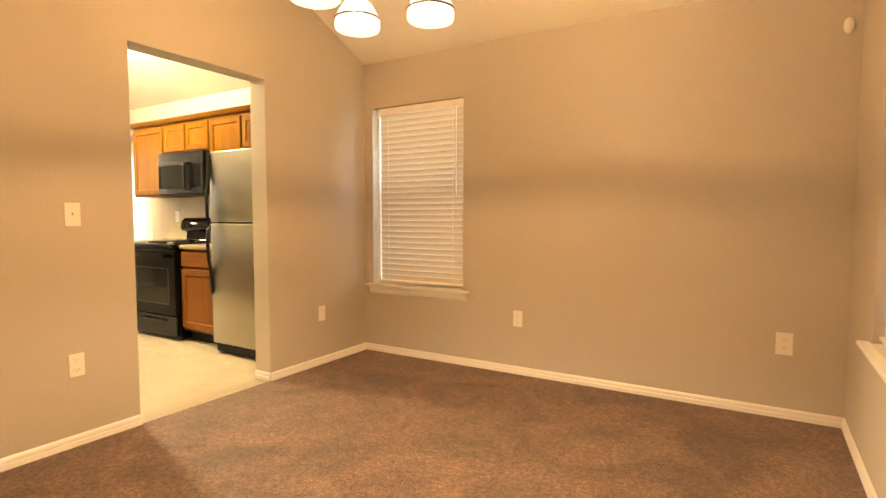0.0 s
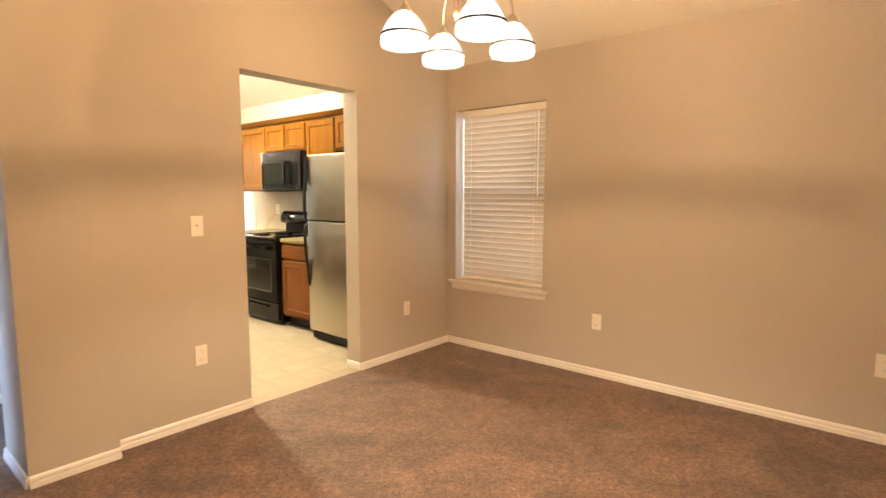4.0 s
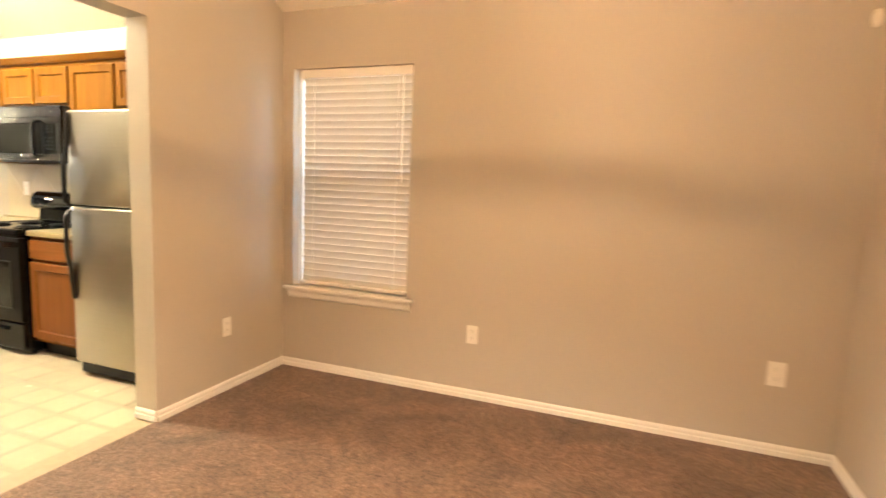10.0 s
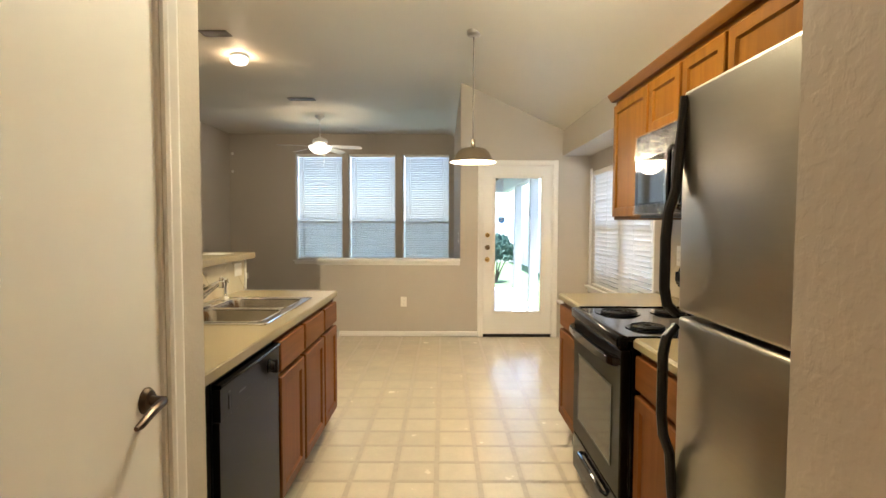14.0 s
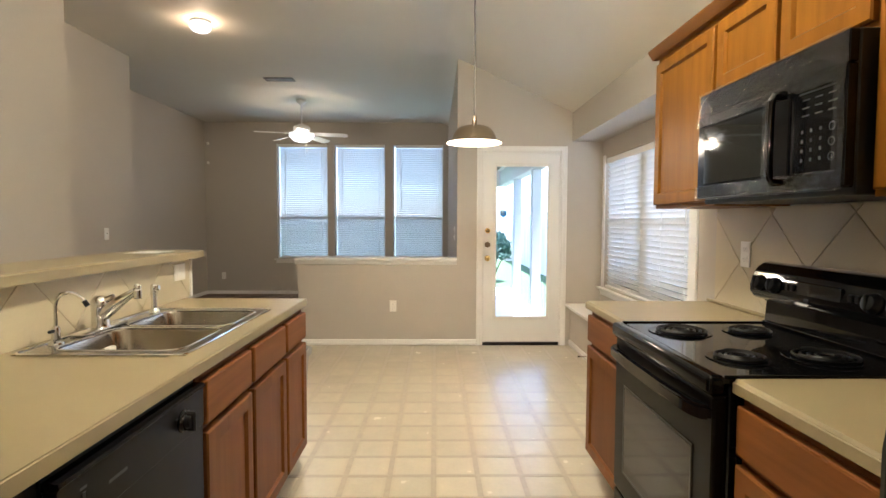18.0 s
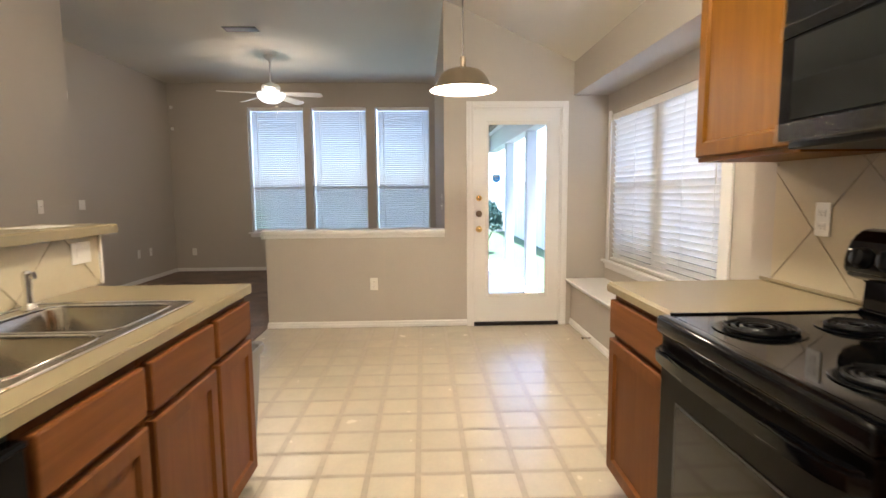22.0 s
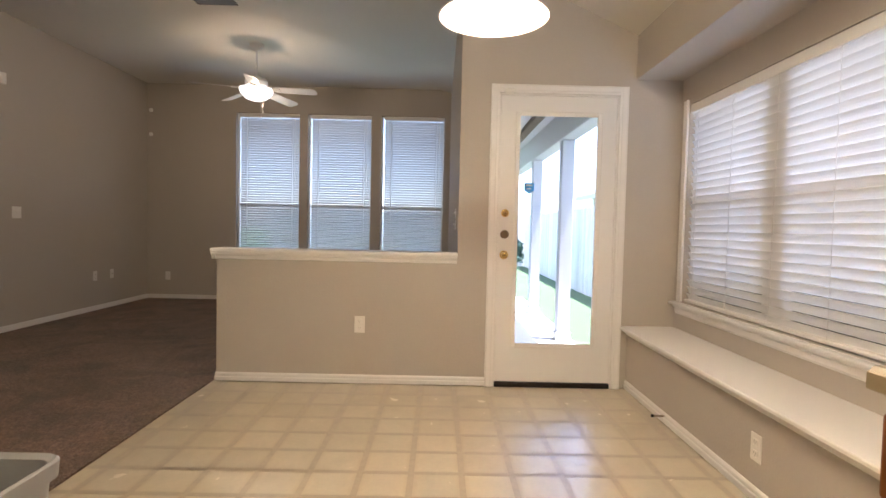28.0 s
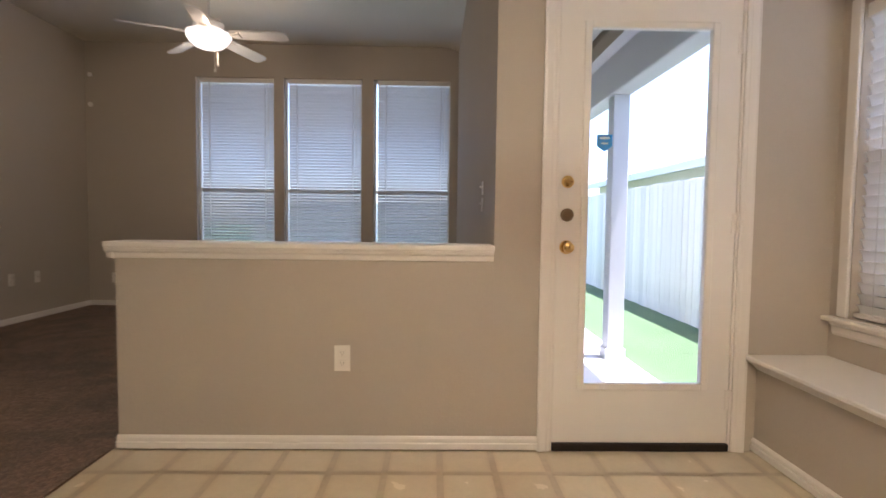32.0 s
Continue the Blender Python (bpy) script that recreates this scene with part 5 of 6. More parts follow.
sp = thing("side_sprayer", (-5.475, 0.962, 0.920), "chrome pull-out side sprayer by the faucet", "sprayer")
bm = bmesh.new()
lathe(bm, [(0.024, 0), (0.020, 0.012), (0.013, 0.02), (0.011, 0.060), (0.015, 0.085), (0.015, 0.118), (0.008, 0.126), (0, 0.127)], 14)
tube(bm, [(0, 0, 0.106), (-0.004, 0.022, 0.110)], [0.010, 0.013], 10)
part("handle", bm, CHROME, sp, smooth=True)
so = part("sponge", B(-5.085, -5.045, 1.006, 1.028, 0.835, 0.865, 0.005, 2), PLATE)
tagged(so, "small white sponge stuck to the sink bowl wall", "sponge")

# bar top behind the sink
bm = bmesh.new()
prism(bm, [(0.60, 1.127), (0.935, 1.127), (0.935, 1.160), (0.929, 1.166), (0.606, 1.166), (0.60, 1.160)], lambda u, v, w: Vector((-6.045 + w, u, v)), 2.12)
tagged(part("bar_top", bm, LAM), "beige laminate raised bar top above the sink", "countertop")
# thin pale slab lying flat near the end of the bar top
paper = part("paper_sheet", B(-5.90, -5.70, 0.70, 0.85, 1.1665, 1.1685), PLATE)
tagged(paper, "thin pale rectangle lying on the bar top", "paper")

# ---- lamps and ceiling fixtures ----


def bell(bm, m, r, hgt):
    """Round-shouldered shade, drawn in a little at the rim, open below."""
    out = [(0.955, 0.0), (1.0, 0.09), (1.0, 0.20), (0.955, 0.34), (0.87, 0.50), (0.74, 0.67), (0.57, 0.83), (0.40, 0.95), (0.29, 1.0)]
    lathe(bm, [(r * a, hgt * b) for a, b in out] + [(r * a - 0.003, hgt * b - 0.003 * b) for a, b in reversed(out)] + [(r * 0.955, 0.0)], 32, m)


CHX, CHY = -1.078, 1.634
CHZ = ZC - 0.001 if CHY < YS else ZC - SLOPE * (CHY - YS)
ch = thing("chandelier", (CHX, CHY, 0), "four-arm brushed nickel chandelier with lit opal glass shades", "chandelier")
bm = bmesh.new()
lathe(bm, [(0.0, CHZ), (0.062, CHZ), (0.060, CHZ - 0.012), (0.030, CHZ - 0.030), (0.008, CHZ - 0.034), (0.008, 2.33)], 20)
part("canopy_rod", bm, NICKEL, ch, smooth=True)
bm = bmesh.new()
lathe(bm, [(0.0, 2.34), (0.018, 2.335), (0.034, 2.30), (0.037, 2.25), (0.030, 2.235), (0.0, 2.235)], 24)
hub = part("hub", bm, NICKEL, ch, smooth=True)
for k in range(3):
    bm = bmesh.new()
    q = (0.017 * math.cos(k * 2.094), 0.017 * math.sin(k * 2.094))
    tube(bm, [(q[0], q[1], 2.075), (q[0], q[1], 2.238)], 0.0065, 10)
    part("rod", bm, NICKEL, hub, smooth=True)
bm = bmesh.new()
lathe(bm, [(0.0, 2.085), (0.028, 2.082), (0.031, 2.065), (0.022, 2.045), (0.010, 2.032), (0.0, 2.028)], 24)
part("finial", bm, NICKEL, hub, smooth=True)
OPAL = shade_mat("lit_opal_glass", (1.0, 0.84, 0.62), 0.75, 0.72)
BULB = shade_mat("lit_bulb_glass", (1.0, 0.84, 0.60), 9.0, 0.85)
SHR, SHH, SHZ = 0.092, 0.128, 1.928
for k in range(4):
    a = radians(57.5 + 90 * k)
    c, s = math.cos(a), math.sin(a)
    x, y = 0.222 * c, 0.222 * s
    bm = bmesh.new()
    path = [(0.016, 2.055), (0.017, 2.075)] + [(0.120 - 0.102 * math.cos(math.pi * i / 16), 2.095 + 0.115 * math.sin(math.pi * i / 16)) for i in range(17)] + [(0.222, 2.075)]
    tube(bm, [(c * r, s * r, z) for r, z in path], 0.0052, 10)
    part("arm", bm, NICKEL, ch, smooth=True)
    bm = bmesh.new()
    lathe(bm, [(0.0, 2.088), (0.011, 2.086), (0.017, 2.075), (0.027, SHZ + SHH + 0.004), (0.029, SHZ + SHH - 0.005), (0, SHZ + SHH - 0.005)], 20, Matrix.Translation((x, y, 0)))
    part("socket_cup", bm, NICKEL, ch, smooth=True)
    bm = bmesh.new()
    bell(bm, Matrix.Translation((x, y, SHZ)), SHR, SHH)
    sh = part("glass_shade", bm, OPAL, ch, "lit white opal glass bell shade", True)
    bm = bmesh.new()
    lathe(bm, [(SHR * 0.985, 0.036), (SHR * 1.02, 0.036), (SHR * 1.015, 0.043), (SHR * 0.98, 0.043), (SHR * 0.985, 0.036)], 32, Matrix.Translation((x, y, SHZ)))
    part("shade_band", bm, DARKBAND, sh, "dark metal band round the shade")
    bm = bmesh.new()
    lathe(bm, [(0.0, -0.010), (0.012, -0.005), (0.025, 0.016), (0.030, 0.040), (0.026, 0.066), (0.015, 0.092), (0.013, 0.118)], 18, Matrix.Translation((x, y, SHZ)))
    part("light_bulb", bm, BULB, sh, "lit pear-shaped bulb", True)
    lamp("chandelier_bulb", "POINT", Matrix.Translation((CHX + x, CHY + y, SHZ + 0.066)), 17.0, WARM, 0.008)

# pendant over the breakfast nook
DARKNICKEL = mat("dull_nickel_stem", (0.20, 0.185, 0.16), rough=0.5, metal=0.6)
PX, PY = -6.990, 2.490
PZC = ZC - SLOPE * (PY - YS)
pn = thing("pendant_lamp", (PX, PY, -0.012), "brushed nickel dome pendant lamp, lit, on a thin stem", "pendant lamp")
bm = bmesh.new()
lathe(bm, [(0.0, PZC + 0.02), (0.060, PZC + 0.02), (0.060, PZC - 0.012), (0.045, PZC - 0.028), (0.008, PZC - 0.034), (0, PZC - 0.034)], 20)
part("canopy", bm, NICKEL, pn, smooth=True)
bm = bmesh.new()
tube(bm, [(0, 0, PZC - 0.02), (0, 0, 2.085)], 0.0055, 10)
part("stem", bm, DARKNICKEL, pn, smooth=True)
bm = bmesh.new()
lathe(bm, [(0.0, 2.108), (0.015, 2.105), (0.018, 2.098), (0.018, 2.044), (0.026, 2.040), (0.032, 2.034)], 24)
part("neck", bm, SHADEM, pn, smooth=True)
bm = bmesh.new()
lathe(bm, [(0.028, 2.036), (0.072, 2.031), (0.108, 2.019), (0.131, 2.000), (0.149, 1.972), (0.161, 1.945), (0.172, 1.928), (0.188, 1.916), (0.203, 1.908)], 36)
sh = part("shade", bm, SHADEM, pn, smooth=True)
bm = bmesh.new()
lathe(bm, [(0.026, 2.033), (0.070, 2.028), (0.106, 2.016), (0.129, 1.997), (0.147, 1.970), (0.159, 1.943), (0.170, 1.925), (0.187, 1.913), (0.201, 1.906)], 36)
# emission in the enamel stands in for bulb light on the lining
part("shade_lining", bm, mat("glowing_white_enamel", (1.0, 0.90, 0.72), rough=0.6, emit=0.5), sh, "white enamel inside of the shade, given its own glow", True)
bm = bmesh.new()
lathe(bm, [(0.0, 1.915), (0.02, 1.918), (0.032, 1.935), (0.032, 1.955), (0.018, 1.99), (0.014, 2.01)], 18)
part("bulb", bm, mat("lit_bulb", (1.0, 0.86, 0.62), emit=6.0), pn, "lit frosted bulb", True)
lamp("pendant_bulb", "POINT", Matrix.Translation((PX, PY, 1.900)), 20, (1.0, 0.77, 0.48), 0.10)

# ceiling fan in the living room
FX, FY, FUP = -10.88, 0.262, 0.05
fn = thing("ceiling_fan", (FX, FY, FUP), "white five-blade ceiling fan with lit bowl light", "ceiling fan")
bm = bmesh.new()
lathe(bm, [(0.0, ZC - FUP - 0.001), (0.075, ZC - FUP - 0.001), (0.070, ZC - FUP - 0.03), (0.030, ZC - FUP - 0.07), (0.012, ZC - FUP - 0.075), (0, ZC - FUP - 0.075)], 20)
part("canopy", bm, FANW, fn, smooth=True)
bm = bmesh.new()
tube(bm, [(0, 0, ZC - FUP - 0.07), (0, 0, 2.66)], 0.012, 10)
part("downrod", bm, FANW, fn, smooth=True)
bm = bmesh.new()
lathe(bm, [(0.0, 2.685), (0.035, 2.68), (0.050, 2.668), (0.105, 2.650), (0.122, 2.620), (0.112, 2.580), (0.080, 2.562), (0.072, 2.548), (0, 2.548)], 28)
part("motor_housing", bm, FANW, fn, smooth=True)
bm = bmesh.new()
lathe(bm, [(0.178, 2.545), (0.182, 2.534), (0.176, 2.510), (0.156, 2.476), (0.118, 2.440), (0.060, 2.418), (0.0, 2.412)], 28)
part("light_bowl", bm, shade_mat("lit_fan_bowl", (1.0, 0.86, 0.62), 1.5, 0.10), fn, "lit white glass bowl", True)
bm = bmesh.new()
lathe(bm, [(0.0, 2.552), (0.073, 2.549), (0.084, 2.535), (0.080, 2.512), (0, 2.508)], 28)
part("light_fitter", bm, FANW, fn, smooth=True)
for k in range(5):
    a = radians(14) + k * 2 * math.pi / 5
    R = Matrix.Rotation(a, 4, "Z")
    bm = bmesh.new()
    top = [(0.20, -0.052), (0.29, -0.062), (0.62, -0.066), (0.660, -0.054), (0.674, -0.028), (0.674, 0.028), (0.660, 0.054), (0.62, 0.066), (0.29, 0.062), (0.20, 0.052)]
    prism(bm, top, lambda u, v, w: R @ Vector((u, v, 2.540 - 0.05 * u - v * 0.24 + w)), 0.007)
    bl = part("blade", bm, FANW, fn)
    bm = bmesh.new()
    prism(bm, [(0.10, -0.022), (0.20, -0.018), (0.27, -0.04), (0.27, 0.04), (0.20, 0.018), (0.10, 0.022)], lambda u, v, w: R @ Vector((u, v, 2.533 - 0.05 * u - v * 0.24 + w)), 0.006)
    part("blade_iron", bm, FANW, bl)
for dx, zz in ((0.03, 2.25), (-0.035, 2.32)):
    bm = bmesh.new()
    tube(bm, [(dx, 0.06, 2.40), (dx, 0.06, zz)], 0.0022, 5)
    lathe(bm, [(0.0, zz), (0.008, zz - 0.004), (0.009, zz - 0.03), (0, zz - 0.034)], 10, Matrix.Translation((dx, 0.06, 0)))
    part("pull_chain", bm, FANW, fn)
lamp("fan_bulb", "POINT", Matrix.Translation((FX, FY, 2.50)), 34, (1.0, 0.74, 0.44), 0.09)

# flush dome light in the hall
dl = thing("dome_light", (-7.88, 0.141, 0), "lit white glass flush dome ceiling light", "ceiling light")
bm = bmesh.new()
lathe(bm, [(0.0, ZC - 0.001), (0.088, ZC - 0.001), (0.090, ZC - 0.016), (0.080, ZC - 0.024), (0, ZC - 0.024)], 28)
part("base_pan", bm, FANW, dl, smooth=True)
bm = bmesh.new()
lathe(bm, [(0.090, ZC - 0.024), (0.092, ZC - 0.050), (0.072, ZC - 0.084), (0.03, ZC - 0.100), (0, ZC - 0.102)], 28)
part("glass_dome", bm, shade_mat("lit_dome_glass", (1.0, 0.86, 0.60), 1.8, 0.5), dl, "lit white glass dome", True)
lamp("dome_bulb", "POINT", Matrix.Translation((-7.88, 0.141, ZC - 0.082)), 7, WARM, 0.03)

# flush light over the middle of the kitchen
kl = thing("dome_light", (-4.90, 2.22, 0), "lit white glass flush kitchen ceiling light", "ceiling light")
bm = bmesh.new()
lathe(bm, [(0.0, ZC - 0.001), (0.175, ZC - 0.001), (0.178, ZC - 0.025), (0.160, ZC - 0.032), (0, ZC - 0.032)], 28)
part("base_pan", bm, FANW, kl, smooth=True)
bm = bmesh.new()
lathe(bm, [(0.165, ZC - 0.032), (0.162, ZC - 0.090), (0.125, ZC - 0.150), (0.05, ZC - 0.172), (0, ZC - 0.175)], 28)
part("glass_dome", bm, shade_mat("lit_kitchen_glass", (1.0, 0.88, 0.62), 2.0, 0.75), kl, "lit white glass dome", True)
lamp("dome_bulb", "POINT", Matrix.Translation((-4.90, 2.22, ZC - 0.150)), 94, (1.0, 0.87, 0.57), 0.12)


VENTBR = mat("dull_brown_steel", (0.085, 0.062, 0.045), rough=0.5, var=0.08)


def vent(x, y, w, d, steel, label):
    ob = thing("ceiling_vent", (x, y, ZC), label, "air vent", "ceiling vents")
    bm = bmesh.new()
    for a in ((-w / 2, w / 2, -d / 2, -d / 2 + 0.02), (-w / 2, w / 2, d / 2 - 0.02, d / 2), (-w / 2, -w / 2 + 0.02, -d / 2 + 0.02, d / 2 - 0.02), (w / 2 - 0.02, w / 2, -d / 2 + 0.02, d / 2 - 0.02)):
        box(bm, a[0], a[1], a[2], a[3], -0.008, -0.001)
    part("frame", bm, steel, ob)
    part("backing", B(-w / 2 + 0.02, w / 2 - 0.02, -d / 2 + 0.02, d / 2 - 0.02, -0.003, -0.0012), SLOT, ob)
    n = int((d - 0.04) / 0.018)
    for i in range(n):
        y_ = -d / 2 + 0.029 + i * (d - 0.058) / max(1, n - 1)
        o = part("louvre", B(-w / 2 + 0.02, w / 2 - 0.02, -0.008, 0.008, -0.001, 0.001), steel, ob)
        o.matrix_basis = pose(0, y_, -0.008, 35, 0, 0)


vent(-7.246, 0.174, 0.15, 0.25, VENTBR, "brown stamped steel ceiling air vent")
vent(-9.76, 0.277, 0.16, 0.36, VENTBR, "brown stamped steel ceiling air vent")

# ---- switches, outlets, sensors ----


def plate(at, rz, kind, w=0.072, hgt=0.118, label=""):
    names = {"outlet": ("wall_outlet", "white duplex wall outlet", "outlet"), "switch": ("light_switch", "white toggle light switch plate", "light switch"),
             "double": ("light_switch", "white double toggle light switch plate", "light switch"), "rocker": ("wall_outlet", "white outlet plate", "outlet"),
             "blank": ("cable_plate", "white cable wall plate", "wall plate")}
    nm, lb, cat = names[kind]
    if kind == "double":
        w = 0.115
    ob = thing(nm, at, label or lb + " on the painted wall", cat, {"outlet": "wall outlets", "switch": "light switches"}.get(kind, ""), rz)
    part("cover", B(-w / 2, w / 2, 0.0005, 0.006, -hgt / 2, hgt / 2, 0.003, 2), PLATE, ob)
    if kind == "outlet":
        for z in (-0.024, 0.024):
            r = part("receptacle", B(-0.017, 0.017, 0.0062, 0.0082, z - 0.014, z + 0.014, 0.002), PLATE, ob)
            bm = bmesh.new()
            for dx in (-0.007, 0.007):
                box(bm, dx - 0.0013, dx + 0.0013, 0.0083, 0.0090, z - 0.002, z + 0.007)
            box(bm, -0.0025, 0.0025, 0.0083, 0.0090, z - 0.010, z - 0.006)
            part("slot", bm, PINSLOT, r)
    elif kind in ("switch", "double"):
        for dx in ((0,) if kind == "switch" else (-0.023, 0.023)):
            o = part("toggle", B(-0.005, 0.005, 0.0, 0.016, -0.006, 0.006, 0.002), PLATE, ob)
            o.matrix_basis = pose(dx, 0.005, 0.002, 25, 0, 0)
    elif kind == "rocker":
        part("receptacle", B(-0.033, 0.033, 0.0062, 0.0075, -0.017, 0.017, 0.001), PLATE, ob)
    else:
        bm = bmesh.new()
        lathe(bm, [(0.0, 0), (0.007, 0), (0.007, 0.010), (0, 0.010)], 10, pose(0, 0.0062, 0, -90, 0, 0))
        part("connector", bm, NICKEL, ob)
    return ob


plate((-1.362, YN, 0.424), 180, "outlet")
plate((0.292, YN, 0.444), 180, "outlet", 0.085, 0.13)
plate((XD, 3.106, 0.413), -90, "outlet")
plate((XD, 1.362, 0.424), -90, "outlet")
plate((XD, 1.371, 1.187), -90, "switch")
plate((XK, 1.761, 0.423), -90, "outlet")
plate((-7.176, YN, 0.229), 180, "outlet")
plate((-10.27, YL, 1.172), 0, "double")
plate((-11.45, YL, 0.43), 0, "outlet")
plate((-11.78, YL, 0.43), 0, "blank")
plate((XL, -1.59, 0.335), -90, "outlet")
plate((-8.42, -1.07, 1.19), 0, "switch")
plate((-5.27, -0.52, 0.43), 0, "outlet")
plate((XL, 1.05, 0.33), -90, "outlet")
plate((-5.87, 0.882, 1.06), 0, "rocker", 0.115, 0.085, label="white outlet plate on the tiled splashback")
part("corner_trim", B(-6.001, -5.9855, 0.8712, 0.892, 0.916, 1.124, 0.003), TRIM, bpy.data.objects["wall_bar"])
plate((-5.538, YN - 0.012, 1.18), 180, "outlet", label="white outlet on the tiled splashback")


def sensor(at, rz, r=0.03, hgt=0.10, label="small white alarm motion sensor high on the wall"):
    ob = thing("motion_sensor", at, label, "sensor", "alarm sensors", rz)
    bm = box(bmesh.new(), -r, r, 0.0005, 0.035, -hgt / 2, hgt / 2, 0.012, 3)
    part("housing", bm, PLATE, ob, smooth=True)
    part("lens", B(-r * 0.6, r * 0.6, 0.030, 0.0365, -hgt * 0.32, hgt * 0.05, 0.003), FANW, ob)


det = thing("motion_sensor", (0.52, YN, 2.195), "white oval alarm motion sensor in the room corner", "sensor", "alarm sensors", 200)
bm = bmesh.new()
lathe(bm, [(0.0, 0.0), (0.030, 0.0), (0.033, 0.008), (0.030, 0.022), (0.019, 0.032), (0, 0.035)], 20, pose(0, 0, 0, -90, 0, 0) @ Matrix.Diagonal((0.75, 1.3, 1, 1)))
part("housing", bm, PLATE, det, smooth=True)
sensor((XL, -1.825, 2.69), -90, 0.022, 0.05)
sensor((XL, -1.825, 2.35), -90, 0.022, 0.05)
sensor((-10.10, YL, 2.44), 0, 0.035, 0.11)
sensor((-4.60, -0.52, 2.40), 0, 0.07, 0.10, "white alarm box high on the hall wall")
plate((-9.29, YR, 1.232), 180, "switch", 0.06, 0.075)
plate((-9.29, YR, 1.140), 180, "switch", 0.06, 0.075)

# spring door stop on the baseboard of the bay
ds = thing("door_stop", (-8.02, YN - 0.016, 0.055), "small metal spring door stop on the baseboard", "door stop", rz=180)
bm = bmesh.new()
tube(bm, [(0.006 * math.cos(i * 0.9), 0.002 + i * 0.0008, 0.006 * math.sin(i * 0.9)) for i in range(80)], 0.0014, 5)
part("spring", bm, BRONZE, ds, smooth=True)
bm = bmesh.new()
lathe(bm, [(0, 0.066), (0.008, 0.066), (0.008, 0.078), (0, 0.080)], 10, pose(0, 0, 0, -90, 0, 0))
part("rubber_tip", bm, BLACKP, ds)

# waste bin at the end of the sink counter
wb = thing("waste_bin", (-6.057, 1.308, 0), "tall pale grey plastic waste bin, empty", "waste bin")
bm = bmesh.new()


def rrect(w, d, r, z, n=5):
    out = []
    for sx, sy, a0 in ((1, 1, 0), (-1, 1, 90), (-1, -1, 180), (1, -1, 270)):
        for i in range(n + 1):
            t = radians(a0 + 90 * i / n)
            out.append(bm.verts.new((sx * (w - r) + r * math.cos(t), sy * (d - r) + r * math.sin(t), z)))
    return out


rings = [rrect(0.075, 0.135, 0.03, 0.0), rrect(0.103, 0.178, 0.035, 0.560), rrect(0.114, 0.191, 0.04, 0.565), rrect(0.116, 0.193, 0.04, 0.600), rrect(0.111, 0.188, 0.04, 0.605), rrect(0.100, 0.175, 0.035, 0.595), rrect(0.072, 0.132, 0.03, 0.006)]
for a, b in zip(rings, rings[1:]):
    for i in range(len(a)):
        bm.faces.new((a[i], a[(i + 1) % len(a)], b[(i + 1) % len(b)], b[i]))
bm.faces.new(rings[0])
bm.faces.new(rings[-1])
part("bin_body", bm, BIN, wb, smooth=True)

# ---- outdoors, beyond the patio door ----
bm = bmesh.new()
box(bm, -120, 100, -100, 120, -0.30, -0.10)
tagged(part("ground", bm, GRASS), "sunlit green lawn", "lawn", kind="structure")
tagged(part("patio_slab", B(XLO - 1.2, XKB - 0.002, 2.582, 3.752, -0.30, -0.045, 0.01), CONCRETE), "pale concrete patio slab under the covered porch", "patio", kind="structure")
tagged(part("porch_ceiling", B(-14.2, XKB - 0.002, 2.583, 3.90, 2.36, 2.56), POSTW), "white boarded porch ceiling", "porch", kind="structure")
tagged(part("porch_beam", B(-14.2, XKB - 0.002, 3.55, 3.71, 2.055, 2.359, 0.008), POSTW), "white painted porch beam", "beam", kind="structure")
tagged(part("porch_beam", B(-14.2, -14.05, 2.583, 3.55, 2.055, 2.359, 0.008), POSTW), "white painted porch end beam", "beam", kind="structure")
tagged(part("porch_trim", B(-14.0, -9.4, 3.30, 3.40, 2.30, 2.359, 0.004), BARK), "dark timber strip under the porch ceiling", "trim", kind="structure")
for x in (-10.55, -12.25):
    ob = thing("porch_post", (x, 3.63, -0.045), "square white painted porch post on the patio", "post", "porch posts")
    part("shaft", B(-0.065, 0.065, -0.065, 0.065, 0.0, 2.0995, 0.006), POSTW, ob)
    part("plinth", B(-0.08, 0.08, -0.08, 0.08, 0.0005, 0.09, 0.006), POSTW, ob)
# board fence along the side of the garden and across the end
fence = thing("fence", (0, 0, 0), "weathered cedar board fence along the lawn", "fence")
bm = B(-0.0665, 0.0665, -0.009, 0.009, 0, 1.66, 0.003)
fme = bpy.data.meshes.new("fence_board")
bm.to_mesh(fme)
bm.free()
fme.materials.append(FENCEW)
rng = random.Random(11)
for i in range(118):
    piece("fence_board", fme, pose(-22.0 + i * 0.139, 5.10 + rng.uniform(-0.004, 0.004), -0.10 + rng.uniform(-0.01, 0.01), 0, 0, rng.uniform(-0.6, 0.6)), fence)
for i in range(60):
    piece("fence_board", fme, pose(-22.1, 5.05 - i * 0.139, -0.10 + rng.uniform(-0.01, 0.01), 0, 0, 90 + rng.uniform(-0.6, 0.6)), fence)
for z in (0.25, 0.85, 1.40):
    part("rail", B(-22.05, -5.7, 5.112, 5.15, z, z + 0.085), FENCEW, fence)
    part("rail", B(-22.15, -22.112, -3.3, 5.1, z, z + 0.085), FENCEW, fence)
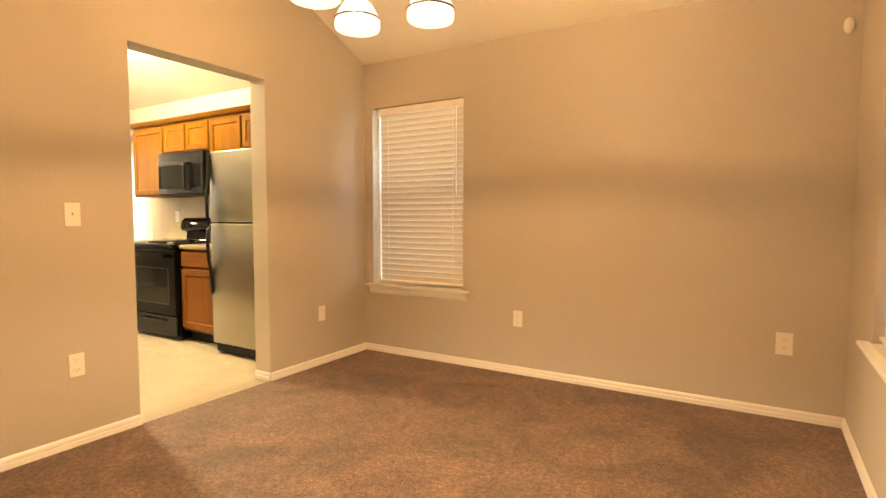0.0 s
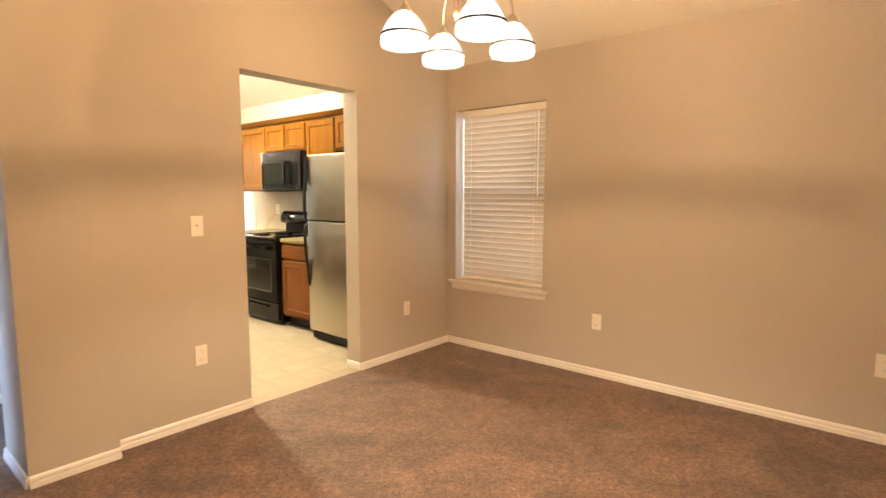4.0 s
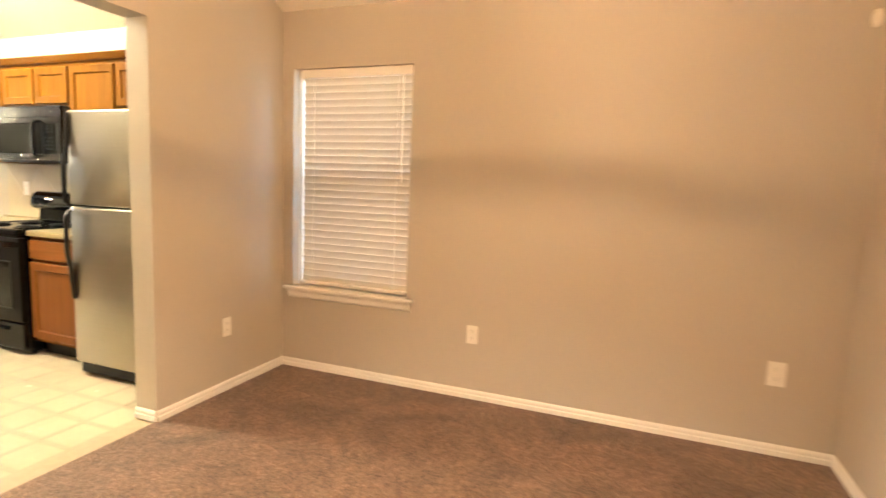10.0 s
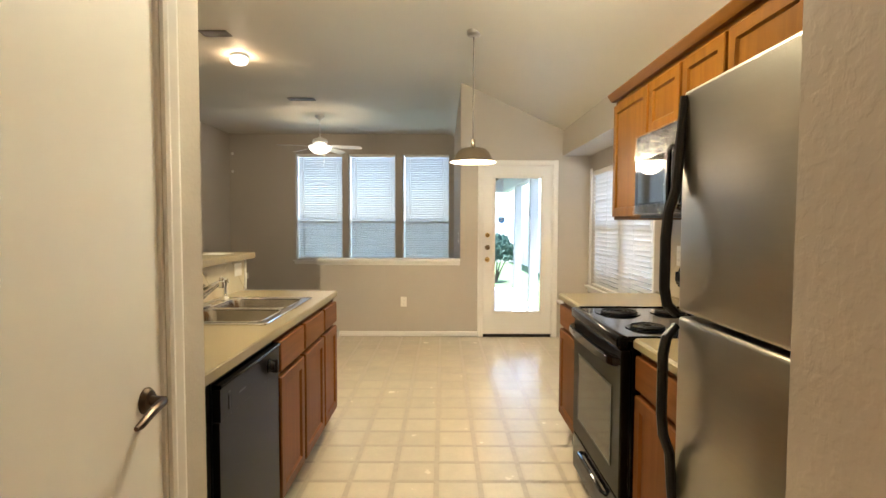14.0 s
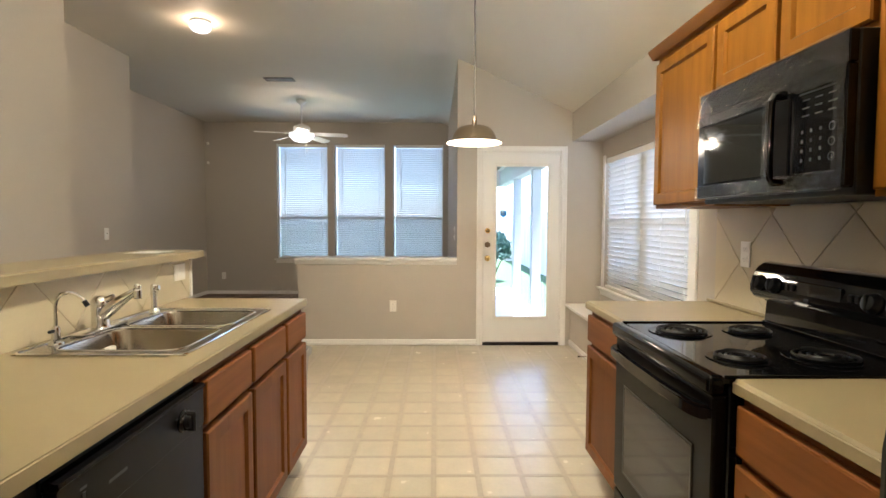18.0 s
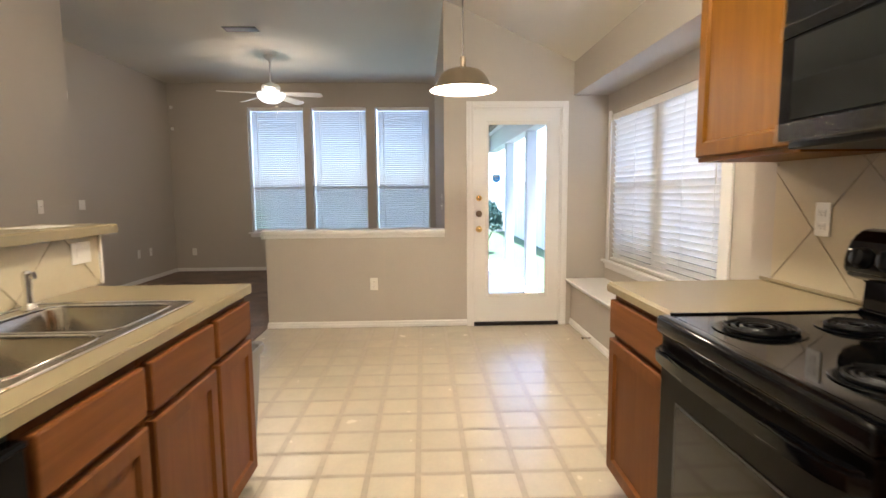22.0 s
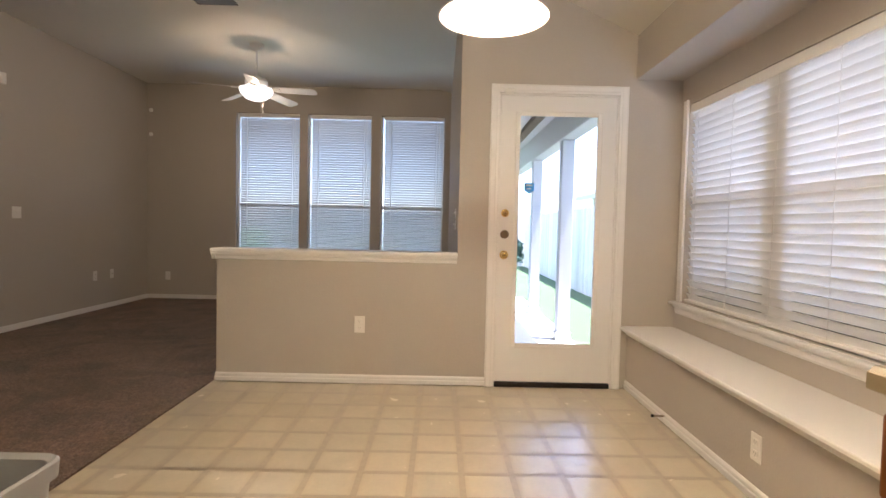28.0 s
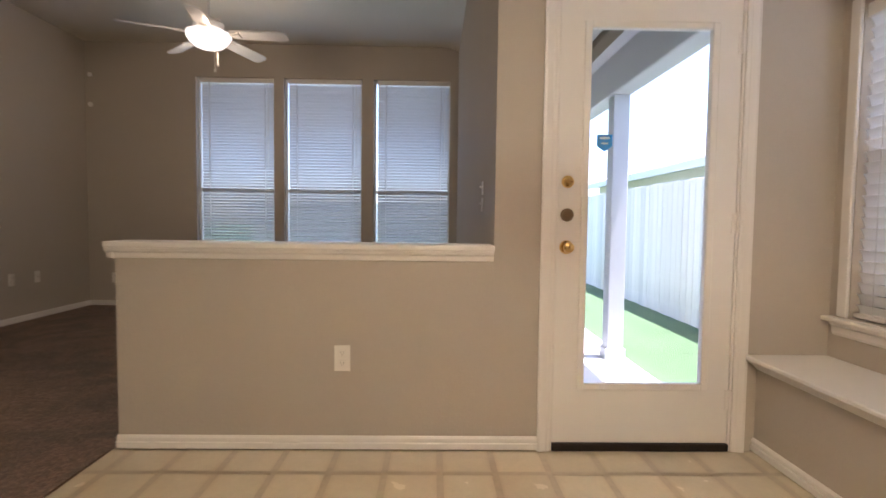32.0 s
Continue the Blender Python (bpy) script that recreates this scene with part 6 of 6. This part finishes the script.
# neighbour's house behind the fence
nh = thing("neighbour_house", (-19.0, 12.5, -0.1), "pale neighbouring house with a grey shingle roof", "house")
part("wall", B(-9, 9, -3.5, 3.5, 0, 2.7), SIDING, nh)
bm = bmesh.new()
prism(bm, [(-4.1, 2.62), (4.1, 2.62), (0, 4.6)], lambda u, v, w: Vector((-9.5 + w, u, v)), 19)
part("roof", bm, ROOF, nh)
part("fascia", B(-9.5, 9.5, -4.14, -4.105, 2.50, 2.70), SIDING, nh)
for x in (-5.5, -1.0, 3.5):
    w_ = part("window", B(x - 0.5, x + 0.5, -3.56, -3.505, 0.9, 2.2, 0.01), POSTW, nh)
    part("pane", B(x - 0.44, x + 0.44, -3.575, -3.562, 0.96, 2.14), SMOKE, w_)
# shrub by the end of the garden
sb = thing("shrub", (-15.6, 3.57, -0.1), "rounded dark green garden shrub", "shrub")
bm = bmesh.new()
rng = random.Random(5)
for i in range(1500):
    th, ph = rng.uniform(0, 2 * math.pi), math.acos(rng.uniform(-0.2, 1))
    r = 0.40 * (0.75 + 0.35 * rng.random())
    p = Vector((r * math.sin(ph) * math.cos(th), r * math.sin(ph) * math.sin(th), 0.66 + 1.25 * r * math.cos(ph)))
    m = Matrix.Translation(p) @ Euler((rng.uniform(0, 6), rng.uniform(0, 6), rng.uniform(0, 6))).to_matrix().to_4x4()
    s = rng.uniform(0.04, 0.09)
    vs = [bm.verts.new(m @ Vector(q)) for q in ((-s, 0, 0), (0, -s * 0.45, 0.01), (s, 0, 0), (0, s * 0.45, 0.01))]
    bm.faces.new(vs)
part("foliage", bm, LEAF, sb)["kind"] = "stuff"
bm = bmesh.new()
for k in range(5):
    a = k * 1.256
    tube(bm, [(0, 0, 0), (0.12 * math.cos(a), 0.12 * math.sin(a), 0.3), (0.28 * math.cos(a), 0.28 * math.sin(a), 0.62)], [0.03, 0.02, 0.008], 6)
part("stem", bm, BARK, sb)

# ---- tiles: floor and splashbacks, many alike pieces last ----
TL, TW, TG = 0.222, 0.229, 0.028   # squares in straight courses along x
RING = ((0, 0), (1, 0), (1, 1), (0, 1))


def tile_mesh(xa, xb, ya, yb):
    """One embossed tile, sunk at its borders."""
    bm = bmesh.new()
    lo = [bm.verts.new(((xa, xb)[u], (ya, yb)[v], 0.0021)) for u, v in RING]
    hi = [bm.verts.new(((xa + 0.009, xb - 0.009)[u], (ya + 0.009, yb - 0.009)[v], 0.0022)) for u, v in RING]
    bm.faces.new(hi)
    for i in range(4):
        bm.faces.new((lo[i], lo[(i + 1) % 4], hi[(i + 1) % 4], hi[i]))
    me = bpy.data.meshes.new("tile")
    bm.to_mesh(me)
    bm.free()
    me.materials.append(TILE)
    return me


hl, hw = (TL - TG) / 2, (TW - TG) / 2
whole = tile_mesh(-hl, hl, -hw, hw)
bm = B(-0.011, 0.011, -hw - 0.004, hw + 0.004, -0.0004, 0.0011)
joint = bpy.data.meshes.new("joint_strip")
bm.to_mesh(joint)
bm.free()
joint.materials.append(JOINT)
for j in range(-9, 9):
    y = 2.318 + j * TW
    for i in range(-9, 18):
        x = -6.812 + i * TL
        if x > -5.75 and (y < 1.38 or y > 3.12):
            continue
        if x > -3.75 and (y < 1.52 or y > 2.98):
            continue
        xa, xb = max(-hl, XK - 0.03 - x), min(hl, XD - 0.03 - x)
        ya, yb = max(-hw, HALL_Y + 0.012 - y), min(hw, YN + 0.02 - y)
        if xb - xa < 0.04 or yb - ya < 0.04:
            continue
        cut = xb - xa < 2 * hl - 0.001 or yb - ya < 2 * hw - 0.001
        piece("tile", tile_mesh(xa, xb, ya, yb) if cut else whole, pose(x, y, 0, 0, 0, 0), floor_kitchen)
        if (i + j) % 2 and not cut:
            piece("joint_strip", joint, pose(x - TL / 2, y, 0, 0, 0, 0), floor_kitchen)


def splash(parent_name, label, xa, xb, ya, z0, z1, ax, az, m_tile, facing):
    """Square tiles set on the diagonal, clipped to the field; facing: +1 when the room lies at +y."""
    base = part(parent_name, B(xa, xb, min(ya, ya + 0.006 * facing), max(ya, ya + 0.006 * facing), z0, z1), GROUT)
    tagged(base, label, "splashback", kind="structure")
    d, g = 0.2235, 0.0030
    for k in range(-12, 13):
        for q in range(-4, 5):
            cx, cz = ax + k * d, az - d + q * d
            if (k + q) % 2:
                continue
            poly = [(cx - d + g, cz), (cx, cz - d + g), (cx + d - g, cz), (cx, cz + d - g)]
            for idx, lim, sgn in ((0, xa, 1), (0, xb, -1), (1, z0, 1), (1, z1, -1)):
                out = []
                for p, r in zip(poly, poly[1:] + poly[:1]):
                    a_, b_ = sgn * (p[idx] - lim), sgn * (r[idx] - lim)
                    if a_ >= 0:
                        out.append(p)
                    if (a_ > 0 > b_) or (a_ < 0 < b_):
                        t = a_ / (a_ - b_)
                        out.append((p[0] + (r[0] - p[0]) * t, p[1] + (r[1] - p[1]) * t))
                poly = out
                if len(poly) < 3:
                    break
            if len(poly) < 3:
                continue
            bm = bmesh.new()
            try:
                prism(bm, poly, lambda u, v, w: Vector((u, ya + facing * (0.0062 + w), v)), 0.004)
            except ValueError:
                bm.free()
                continue
            part("tile", bm, m_tile, base)


splash("splashback_range", "beige wall tiles set on the diagonal with dark grout behind the range", -5.800, -3.87, YN - 0.001, 0.916, 1.394, -5.363, 1.365, SPLASH, -1)
splash("splashback_sink", "beige wall tiles set on the diagonal with dark grout behind the sink", -5.985, -3.922, 0.871, 0.916, 1.124, -5.303, 1.154, SPLASH, 1)
